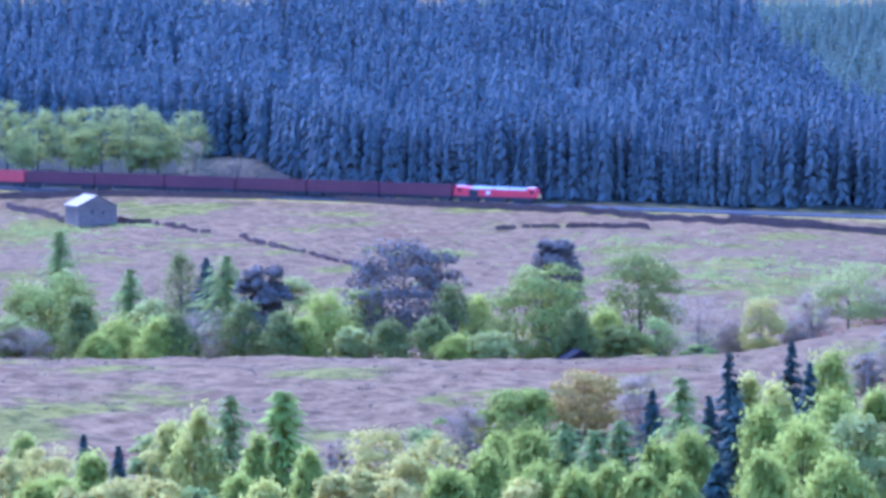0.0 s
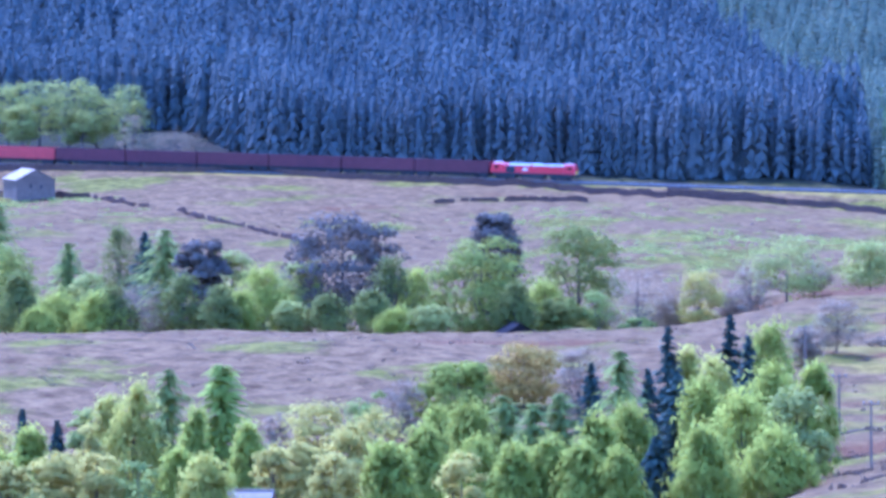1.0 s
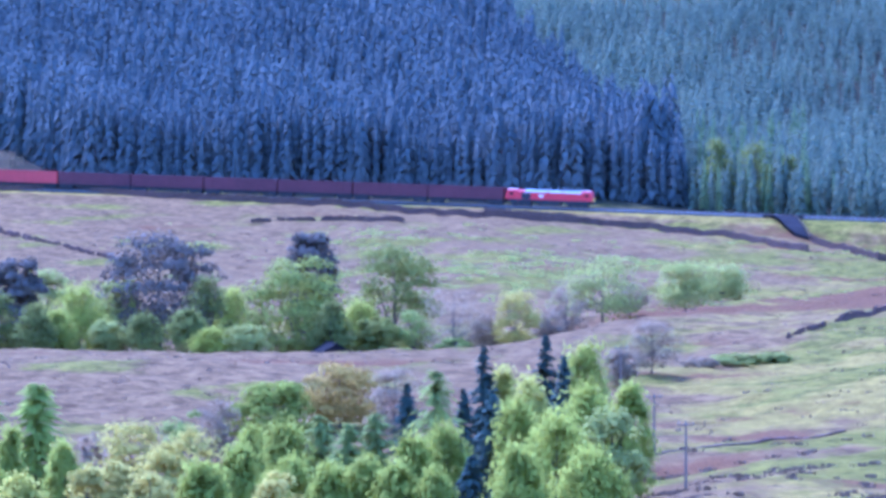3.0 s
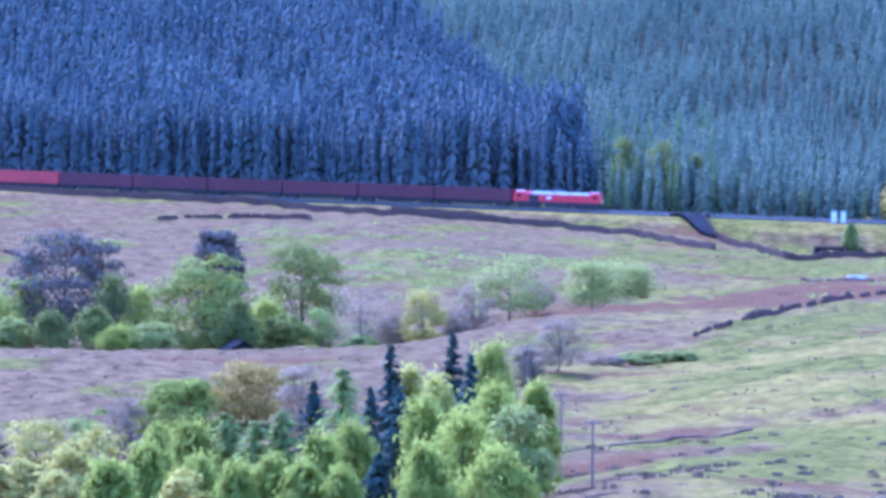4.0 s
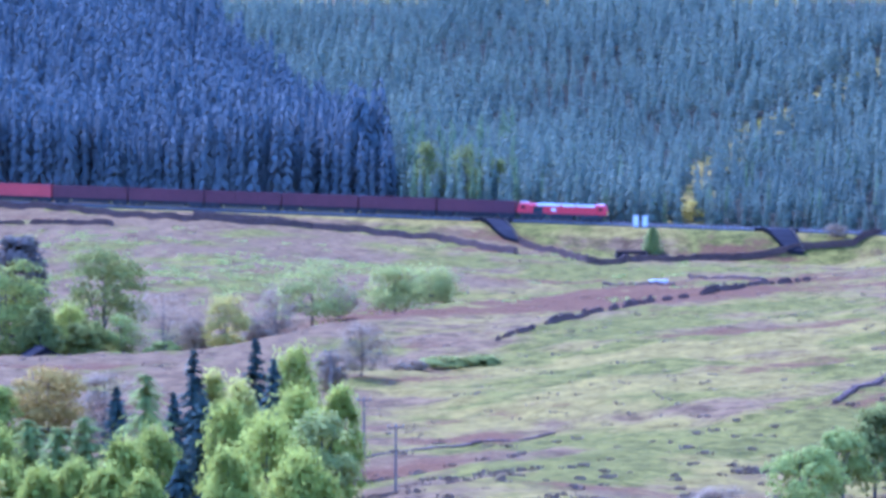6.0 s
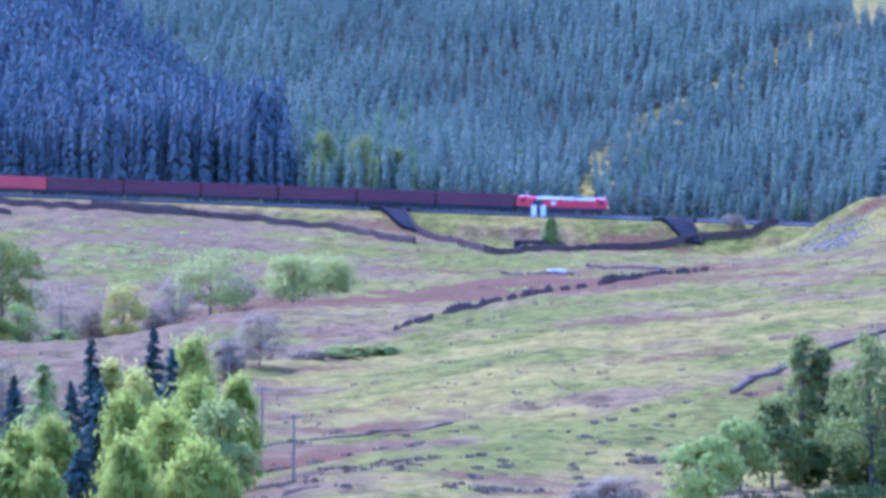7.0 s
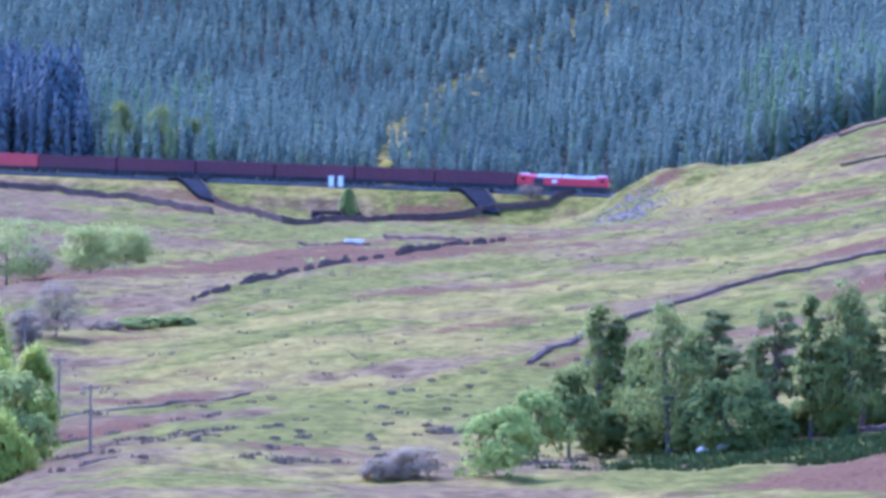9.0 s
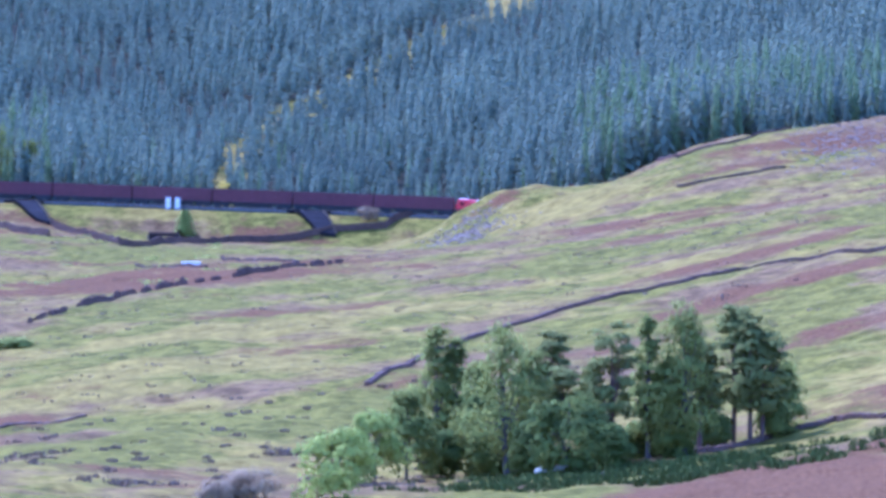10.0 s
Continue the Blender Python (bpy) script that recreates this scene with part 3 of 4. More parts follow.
grove("trees along the beck", [
    ("dense", -10.26, 775, 15.2, 16.6),
    ("bare", -10.54, 748, 6.6, 9.4),
    ("larch", -10.12, 835, 17.3, 10.0),
    ("larch", -9.27, 785, 14.5, 9.4),
    ("birch", -9.45, 765, 8.3, 8.2),
    ("larch_dark", -8.69, 825, 15.1, 9.9),
    ("spruce", -8.35, 815, 14.5, 5.8),
    ("larch", -8.11, 780, 17.6, 13.0),
    ("copper", -7.67, 768, 16.6, 8.6),
    ("bare", -8.49, 755, 9.6, 12.6),
    ("alder", -7.29, 800, 12.1, 8.6),
    ("birch", -6.90, 762, 12.8, 9.1),
    ("copper", -5.92, 778, 20.4, 19.6),
    ("alder", -6.44, 775, 12.8, 8.3),
    ("larch_dark", -5.38, 765, 13.4, 9.1),
    ("birch", -5.07, 795, 9.9, 7.6),
])
grove("trees along the beck", [
    ("dense", -4.31, 768, 16.8, 16.8),
    ("copper", -4.14, 850, 14.6, 9.6),
    ("alder", -4.90, 750, 5.4, 8.0),
    ("birch", -3.54, 775, 10.6, 7.9),
    ("olive", -3.11, 785, 19.0, 15.2),
    ("bare", -2.40, 765, 12.4, 13.0),
    ("willow", -1.65, 765, 9.3, 8.2),
    ("alder", -0.59, 830, 11.8, 14.6),
    ("bare", -1.24, 775, 5.2, 5.6),
    ("birch", -7.19, 755, 8.4, 6.3),
    ("alder", -6.58, 755, 6.6, 5.4),
    ("birch", -8.90, 752, 7.7, 7.2),
    ("birch", -9.65, 750, 5.4, 5.4),
    ("larch_dark", -3.86, 758, 9.9, 8.3),
    ("alder", 0.42, 835, 9.2, 10.5),
    ("alder", 0.86, 850, 7.8, 10.6),
])
# dark larch and ash fillers paint in the shaded lower crowns by colour
grove("trees along the beck", [
    ("bush", -2.36, 722, 1.8, 6.5),
    ("bare", 0.01, 655, 7.4, 8.6),
    ("bare", -0.37, 640, 5.2, 4.6),
    ("alder", -10.71, 752, 7.8, 7.2),
    ("larch_dark", -9.89, 756, 10.9, 7.3),
    ("alder", -9.07, 770, 10.5, 7.4),
    ("larch_dark", -8.73, 752, 8.6, 8.3),
    ("larch_dark", -7.91, 756, 10.7, 8.2),
    ("larch_dark", -7.47, 750, 8.6, 7.4),
    ("larch_dark", -6.13, 752, 7.3, 8.2),
    ("larch_dark", -5.62, 756, 8.0, 8.1),
    ("birch", -5.31, 752, 4.6, 6.3),
    ("olive", -3.94, 775, 8.4, 6.5),
    ("olive", -3.32, 765, 7.5, 7.3),
    ("bush", -2.88, 765, 8.9, 6.4),
    ("bare", -2.02, 768, 6.7, 6.4),
])
grove("trees along the beck", [
    ("alder", -6.68, 780, 9.7, 5.6),
    ("bare", -1.00, 815, 9.0, 7.8),
    ("bare", -0.25, 840, 6.1, 7.0),
    ("larch", 3.54, 1080, 5.8, 3.4),
    ("bare_bush", 5.76, 1084, 3.3, 5.2),
    ("alder", 1.05, 679, 1.5, 7.4),
    ("alder", 1.49, 683, 1.3, 5.4),
    ("bare_bush", 0.60, 674, 1.4, 5.6),
])
grove("trees behind the railway", [
    ("alder", -10.74, 1236, 18.7, 11.1),
    ("alder", -10.38, 1240, 16.4, 10.4),
    ("alder", -9.99, 1236, 16.8, 10.3),
    ("alder", -9.61, 1234, 17.3, 12.5),
    ("alder", -9.26, 1230, 18.1, 13.2),
    ("alder", -8.92, 1232, 16.3, 11.0),
    ("alder", -8.59, 1226, 17.0, 12.4),
    ("alder", -9.81, 1228, 11.8, 10.3),
    ("alder", -9.09, 1224, 10.9, 11.7),
    ("bare_bush", -7.97, 1212, 6.7, 15.9),
    ("alder", -10.55, 1228, 12.8, 10.3),
    ("bare_bush", -8.48, 1212, 11.0, 8.7),
    ("larch_dark", 0.80, 1142, 16.3, 9.5),
    ("larch_dark", 1.25, 1138, 16.1, 12.2),
    ("larch_dark", 1.66, 1140, 12.0, 9.5),
])
grove("trees in the valley foreground", [
    ("willow", -10.28, 500, 10.1, 8.4),
    ("willow", -10.76, 480, 10.1, 5.7),
    ("spruce", -9.43, 520, 7.3, 1.7),
    ("spruce", -9.85, 545, 6.0, 1.3),
    ("birch_y", -8.81, 490, 14.1, 5.6),
    ("birch_y", -8.50, 480, 16.0, 5.4),
    ("larch", -8.09, 495, 16.7, 5.9),
    ("birch", -7.82, 470, 13.1, 3.9),
    ("poplar", -7.44, 480, 17.3, 5.7),
    ("birch", -7.13, 465, 11.2, 4.2),
    ("bush", -8.44, 440, 8.0, 6.3),
    ("bare", -6.82, 500, 11.5, 3.3),
    ("willow", -6.27, 485, 13.7, 9.3),
    ("willow", -5.55, 490, 12.7, 7.6),
    ("willow", -5.90, 470, 10.9, 5.1),
    ("bush", -5.66, 555, 7.1, 5.0),
])
grove("trees in the valley foreground", [
    ("bare", -5.24, 560, 7.6, 5.4),
    ("dense_g", -4.56, 575, 8.2, 11.0),
    ("oak", -3.77, 590, 8.1, 9.9),
    ("bare", -3.12, 580, 9.0, 6.6),
    ("birch", -4.83, 505, 11.1, 5.4),
    ("birch", -4.42, 485, 13.4, 6.1),
    ("larch", -4.01, 488, 13.2, 5.2),
    ("larch", -3.67, 478, 12.4, 4.6),
    ("larch", -3.33, 480, 13.5, 5.4),
    ("willow", -4.56, 430, 8.6, 5.1),
    ("willow", -9.15, 470, 11.8, 4.5),
    ("birch", -9.77, 485, 11.3, 4.6),
    ("birch", -10.18, 455, 9.5, 5.4),
    ("willow", -9.57, 440, 9.4, 5.8),
    ("spruce", -2.95, 520, 13.7, 3.7),
    ("larch", -2.60, 495, 17.3, 5.6),
])
grove("trees in the valley foreground", [
    ("spruce", -2.26, 505, 13.9, 3.1),
    ("spruce", -2.02, 515, 17.7, 4.3),
    ("spruce", -1.92, 480, 15.1, 4.6),
    ("birch", -2.44, 468, 12.3, 5.3),
    ("birch", -2.91, 465, 11.4, 5.0),
    ("birch_y", -1.75, 520, 14.5, 4.0),
    ("birch", -1.65, 475, 14.2, 5.4),
    ("spruce", -1.27, 535, 16.4, 4.0),
    ("spruce", -1.05, 525, 14.6, 3.6),
    ("birch", -0.81, 535, 15.0, 6.1),
    ("birch_y", -1.41, 505, 14.6, 5.4),
    ("birch", -0.80, 490, 13.9, 6.7),
    ("birch", -1.17, 460, 11.8, 7.7),
    ("alder", -0.49, 470, 10.4, 6.7),
    ("birch", -0.29, 490, 12.5, 4.1),
    ("birch", -0.73, 450, 7.1, 5.9),
])
grove("trees in the valley foreground", [
    ("birch", -10.45, 440, 8.8, 4.7),
    ("willow", -9.98, 432, 7.9, 4.6),
    ("willow", -8.95, 438, 8.8, 4.7),
    ("birch", -7.99, 440, 9.0, 4.2),
    ("birch_y", -7.65, 436, 8.3, 4.7),
    ("willow", -6.83, 445, 8.6, 4.3),
    ("willow", -6.48, 448, 8.9, 4.8),
    ("willow", -6.07, 440, 7.8, 5.3),
    ("birch", -5.45, 450, 9.1, 4.8),
    ("birch", -5.04, 462, 10.6, 5.0),
    ("birch", -4.29, 452, 9.6, 4.9),
    ("birch", -3.88, 448, 9.0, 4.8),
    ("birch", -3.46, 450, 10.0, 4.8),
    ("birch", -3.05, 446, 9.0, 4.8),
    ("birch", -2.64, 444, 8.1, 4.2),
    ("spruce", -2.16, 450, 8.7, 4.3),
])
grove("trees in the valley foreground", [
    ("birch", -1.62, 446, 9.3, 5.3),
    ("birch", -10.58, 520, 9.3, 4.3),
    ("alder", -8.26, 485, 13.8, 3.5),
    ("alder", -9.08, 500, 11.1, 3.6),
])
grove("windswept clump of pines", [
    ("larch_dark", 6.58, 484, 14.9, 5.8),
    ("larch_dark", 6.87, 484, 13.5, 3.8),
    ("larch_dark", 7.47, 455, 14.6, 8.7),
    ("pine", 8.02, 492, 12.5, 4.4),
    ("pine", 8.77, 450, 13.7, 4.8),
    ("larch_dark", 9.18, 468, 14.0, 3.6),
    ("larch_dark", 9.62, 468, 15.4, 6.7),
    ("pine", 10.20, 481, 14.2, 4.6),
    ("pine", 10.55, 479, 11.3, 5.4),
    ("larch_dark", 10.79, 485, 7.2, 4.6),
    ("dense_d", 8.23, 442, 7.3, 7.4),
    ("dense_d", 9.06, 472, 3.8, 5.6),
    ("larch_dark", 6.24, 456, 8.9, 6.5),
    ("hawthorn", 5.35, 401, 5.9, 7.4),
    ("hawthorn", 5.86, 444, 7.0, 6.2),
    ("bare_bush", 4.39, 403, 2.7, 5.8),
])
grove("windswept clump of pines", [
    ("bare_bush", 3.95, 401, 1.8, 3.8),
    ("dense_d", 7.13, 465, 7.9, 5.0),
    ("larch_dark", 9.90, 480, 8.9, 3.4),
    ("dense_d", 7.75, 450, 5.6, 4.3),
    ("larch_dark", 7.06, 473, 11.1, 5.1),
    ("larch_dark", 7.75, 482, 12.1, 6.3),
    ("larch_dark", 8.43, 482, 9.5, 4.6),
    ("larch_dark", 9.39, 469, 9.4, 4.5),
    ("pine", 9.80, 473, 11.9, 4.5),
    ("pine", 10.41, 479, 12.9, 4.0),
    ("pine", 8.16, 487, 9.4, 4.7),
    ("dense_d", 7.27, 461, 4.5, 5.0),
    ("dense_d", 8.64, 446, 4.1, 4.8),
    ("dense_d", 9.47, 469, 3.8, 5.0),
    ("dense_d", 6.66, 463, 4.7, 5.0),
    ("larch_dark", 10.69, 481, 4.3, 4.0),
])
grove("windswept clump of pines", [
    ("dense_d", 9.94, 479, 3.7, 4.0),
])
tree("gorse", 4.05, 1122, 5.0, 6.5, 77)


# ---- plantation on the fell ----
def in_firebreak(b, d):
    c = np.interp(d, [1120, 1165, 1217, 1323, 1374, 1465, 1507], [3.95, 3.99, 4.12, 4.94, 5.69, 6.7, 7.4])
    return np.abs(b - c) < 0.07 + 0.16 * (d > 1290)


def far_conifer(rng, w, tiers, arms, width, low=0.05):
    """A light spruce of unit height in kite-shaped sprays, clothed from low upwards."""
    quads, nor = [], []
    for k in range(tiers):
        f = low + (1 - low) * (k + rng.uniform(-0.3, 0.3)) / tiers
        reach = w * max(0.0, 1 - f) ** 0.85 + 0.012
        for a in range(arms):
            q = 6.283 * (a + rng.uniform(-0.4, 0.4)) / arms + k
            out = np.array([math.cos(q), math.sin(q), 0.0])
            side = np.array([-out[1], out[0], 0.0]) * width * reach * rng.uniform(0.7, 1.2)
            z = f + rng.uniform(-0.02, 0.02)
            length = reach * rng.uniform(0.65, 1.15)
            a0 = np.array([0, 0, z + 0.05]) + out * length * 0.15
            a2 = out * length + np.array([0, 0, z - 0.6 * length * rng.uniform(0.5, 1.4)])
            m = (a0 + a2) / 2 + np.array([0, 0, 0.012])
            quads.append([a0, m + side, a2, m - side])
            nor.append(out + rng.normal(0, 0.12, 3) + (0, 0, 0.15 + 1.1 * max(0.0, f) ** 2))
    quads.append([(0.008, 0, 0.93), (0, 0.01, 0.95), (0, 0, 1.02), (-0.008, 0, 0.95)])
    nor.append((0, -0.5, 0.8))
    return np.array(quads), np.array(nor)


def plantation(name, mat, label, cells, size, shapes, seed, keep, front=lambda b, d: False, variants=6):
    """Thousands of conifers on a jittered plan, one joined mesh. Trees on the front edge are clothed to the ground."""
    rng = np.random.default_rng(seed)
    forms = [[far_conifer(rng, *shape) for _ in range(variants)] for shape in shapes]
    out, nor = [], []
    d = cells[2]
    while d < cells[3]:
        step = cells[4] / d * 57.3
        for b in np.arange(cells[0], cells[1], step):
            bb, dd = b + rng.uniform(-0.42, 0.42) * step, d + rng.uniform(-0.42, 0.42) * cells[4]
            if not keep(bb, dd, rng):
                continue
            x, y, z = spot(bb, dd)
            h = size(bb, dd) * rng.uniform(0.78, 1.14)
            q = rng.uniform(0, 6.283)
            c, s = math.cos(q), math.sin(q)
            turn = np.array([[c, -s, 0], [s, c, 0], [0, 0, 1]])
            m = turn * h
            m[:2] *= rng.uniform(0.85, 1.2)
            quads, normals = forms[1 if front(bb, dd) else 0][rng.integers(variants)]
            out.append(quads @ m.T + (x, y, z - 0.3))
            nor.append(normals @ turn.T)
        d += cells[4] * 0.95
    ob = new(name, sheet_mesh(name, np.concatenate(out), mat, np.concatenate(nor)))
    return tagged(ob, label, "forest", kind="stuff")


def rail_dist(b):
    return RAIL_D0 / math.cos(radians(RAIL_FOOT - b))


def old_edge(d):
    """The right-hand bound of the old dark stand."""
    return 0.45 - (d - 1140) * 0.007


def in_old(b, d, rng):
    return b < old_edge(d) and d > old_front(b)


def in_young(b, d, rng):
    if in_firebreak(b, d):
        return False
    if b < old_edge(d) and d < 1500:
        return False
    far = (1590 if b < 4.5 else 1540) + 12 * math.sin(b * 1.3)
    return rail_dist(b) + 14 + 20 * max(0, b - 8.3) < d < far


def old_front(b):
    """Distance at which the old stand begins."""
    return rail_dist(b) + (24 if b > -6.9 else 24 + 75 * min(1, (-6.9 - b) / 0.9)) + 3


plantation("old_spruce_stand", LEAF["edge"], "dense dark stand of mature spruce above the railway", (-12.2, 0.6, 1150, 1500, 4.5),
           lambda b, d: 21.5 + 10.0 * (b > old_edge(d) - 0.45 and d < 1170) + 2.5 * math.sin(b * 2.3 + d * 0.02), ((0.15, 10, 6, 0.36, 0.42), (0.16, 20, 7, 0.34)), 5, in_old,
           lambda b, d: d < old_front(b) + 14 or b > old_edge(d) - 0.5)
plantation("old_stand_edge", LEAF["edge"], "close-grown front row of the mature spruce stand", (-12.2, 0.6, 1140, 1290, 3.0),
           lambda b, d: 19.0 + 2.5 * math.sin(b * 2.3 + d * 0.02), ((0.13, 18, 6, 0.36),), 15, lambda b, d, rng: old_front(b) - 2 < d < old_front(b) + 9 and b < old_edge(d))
plantation("young_plantation", LEAF["young"], "conifer plantation covering the fellside, its needles tinted for distance haze", (-12.2, 13.6, 1090, 1600, 4.75),
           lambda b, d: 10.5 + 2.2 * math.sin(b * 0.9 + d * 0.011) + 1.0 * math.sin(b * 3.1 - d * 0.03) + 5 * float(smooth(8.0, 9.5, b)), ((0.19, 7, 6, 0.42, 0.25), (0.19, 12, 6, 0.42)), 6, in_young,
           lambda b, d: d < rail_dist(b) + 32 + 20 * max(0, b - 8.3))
plantation("larch_belt", LEAF["larch_far"], "pale green larches along the lower edge of the plantation", (0.7, 13.4, 1100, 1250, 7.5),
           lambda b, d: 8.5 + 8.5 * (b > 8.3) + 5 * (b < 1.9), ((0.13, 18, 6, 0.30, 0.12),), 8,
           lambda b, d, rng: in_young(b, d, rng) and rng.random() < (0.8 if b < 1.9 or b > 8.3 else 0.55 if d < rail_dist(b) + 40 else 0.12))

# ---- dry stone walls ----
def stone_wall(points, state):
    """A dry stone wall along bearings and distances, courses of rough stones under a row of copes."""
    rng = np.random.default_rng(len(points) * 7 + int(points[0][1]))
    height = {"field": 1.3, "low": 0.6, "sunken": 0.3, "ruined": 0.85}[state]
    p = np.array([spot(b, d)[:2] for b, d in points])
    seg = np.concatenate([[0], np.cumsum(np.hypot(*np.diff(p, axis=0).T))])
    verts, faces = [], []
    cube = np.array([(x, y, z) for z in (-.5, .5) for y in (-.5, .5) for x in (-.5, .5)])
    sides = [(0, 2, 3, 1), (4, 5, 7, 6), (0, 1, 5, 4), (2, 6, 7, 3), (0, 4, 6, 2), (1, 3, 7, 5)]
    step, s = 0.62, 0.0
    ruin = 1.0
    while s < seg[-1]:
        x, y = np.interp(s, seg, p[:, 0]), np.interp(s, seg, p[:, 1])
        x2, y2 = np.interp(s + 0.3, seg, p[:, 0]), np.interp(s + 0.3, seg, p[:, 1])
        q = math.atan2(y2 - y, x2 - x)
        z = ground_z(x, y)
        if state == "ruined":
            ruin = np.clip(ruin + rng.uniform(-0.5, 0.5), 0.1, 1.2)
            if ruin < 0.42:
                s += step
                continue
        courses = {"field": 4, "low": 2, "sunken": 1, "ruined": 3}[state]
        h = height * (ruin if state == "ruined" else rng.uniform(0.92, 1.06))
        for k in range(courses + (state in ("field", "ruined"))):
            if h < 0.2 and k:
                break
            hh = max(0.22, h / courses)
            cope = k == courses
            size = np.array([step * rng.uniform(0.8, 1.25), (0.36 if cope else 0.75 - 0.09 * k) * rng.uniform(0.85, 1.2), hh * (0.75 if cope else 1.08)])
            v = (cube + rng.uniform(-0.09, 0.09, (8, 3))) * size
            c, sn = math.cos(q + rng.uniform(-0.15, 0.15)), math.sin(q + rng.uniform(-0.15, 0.15))
            n = len(verts)
            for a in v:
                verts.append((x + a[0] * c - a[1] * sn, y + a[0] * sn + a[1] * c, z - 0.1 + hh * (k + 0.45) + a[2]))
            faces.extend(tuple(n + i for i in f) for f in sides)
        s += step
    label = {"field": "long grey dry stone field wall crossing the moor", "low": "low tumbled dry stone wall in rough grass", "sunken": "line of half-sunken stones of an old field wall", "ruined": "ruined dry stone wall with gaps and boulders"}[state]
    return tagged(new("stone_wall", mesh_of("stone_wall", verts, faces, STONE)), label, "wall", "dry stone walls")


stone_wall([(-10.83, 1177), (-9.47, 1169), (-8.24, 1160), (-7.01, 1159), (-6.06, 1140), (-4.69, 1127), (-3.32, 1109), (-2.01, 1081), (-0.59, 1087)], "field")
stone_wall([(-2.0, 1101), (-0.99, 1093), (-0.03, 1089), (1.0, 1069), (1.89, 1030)], "field")
stone_wall([(1.93, 1086), (2.35, 1056), (2.76, 1000), (3.13, 1000), (3.2, 1021), (4.06, 1069), (5.32, 1080), (5.97, 1080), (6.31, 1090)], "field")
stone_wall([(-9.40, 1104), (-9.0, 1100)], "field")
stone_wall([(-8.95, 1094), (-8.52, 1065), (-7.97, 1058), (-7.43, 1007), (-7.02, 986), (-6.5, 962)], "ruined")
stone_wall([(-10.08, 1112), (-10.35, 1140), (-10.75, 1168)], "field")
stone_wall([(-4.82, 1063), (-4.28, 1069), (-3.66, 1068), (-2.98, 1061)], "ruined")
stone_wall([(1.67, 716), (1.8, 724), (2.35, 750), (3.03, 775), (3.58, 808), (4.27, 825), (4.81, 839), (5.43, 861)], "ruined")
stone_wall([(5.76, 569), (6.37, 601), (6.92, 622), (7.47, 635), (8.15, 651), (8.84, 657), (9.45, 660), (10.2, 673), (10.88, 670), (11.56, 660), (12.02, 657)], "low")
stone_wall([(0.09, 543), (0.98, 555), (1.67, 565), (2.36, 571)], "sunken")
stone_wall([(9.54, 469), (10.49, 479), (10.9, 484), (11.45, 486), (12.05, 477)], "low")
stone_wall([(2.96, 916), (3.79, 854)], "low")
stone_wall([(3.99, 929), (4.88, 871)], "low")
stone_wall([(8.82, 1131), (9.5, 1020), (10.19, 1019), (10.86, 1043)], "low")
stone_wall([(9.51, 955), (10.19, 961), (10.8, 969)], "low")
stone_wall([(8.21, 1028), (8.76, 1125)], "low")
stone_wall([(-3.58, 750), (-3.02, 752)], "low")


# ---- railway ----
def strip(bm, side_a, side_b, z, thick, s0, s1, step=20.0):
    """A long box along the line between two side offsets, its top at z above the rails."""
    n = max(1, int((s1 - s0) / step))
    rows = []
    for i in range(n + 1):
        s = s0 + (s1 - s0) * i / n
        ring = []
        for side, dz in ((side_a, 0), (side_b, 0), (side_b, -thick), (side_a, -thick)):
            x, y, h = rail_point(s, side)
            ring.append(bm.verts.new((x, y, h + z + dz)))
        rows.append(ring)
    for a, b in zip(rows, rows[1:]):
        for k in range(4):
            bm.faces.new((a[k], a[(k + 1) % 4], b[(k + 1) % 4], b[k]))
    bm.faces.new(rows[0])
    bm.faces.new(reversed(rows[-1]))


S0, S1 = -640.0, 60.0
track = tagged(new("railway_track"), "double railway track on pale ballast", "railway", kind="structure")
bm = bmesh.new()
strip(bm, 2.6, -6.0, -0.32, 0.9, S0, S1)
part("ballast_bed", bm, BALLAST, track)
for side in (0.75, -0.75, -2.65, -4.15):
    bm = bmesh.new()
    strip(bm, side + 0.04, side - 0.04, 0.0, 0.17, S0, S1)
    part("rail", bm, RAIL_STEEL, track)
bm = bmesh.new()
for centre in (0.0, -3.4):
    s = S0
    while s < S1:
        strip(bm, centre + 1.25, centre - 1.25, -0.16, 0.2, s, s + 0.28)
        s += 1.3
tagged(part("sleepers", bm, SLEEPER, track), kind="stuff")


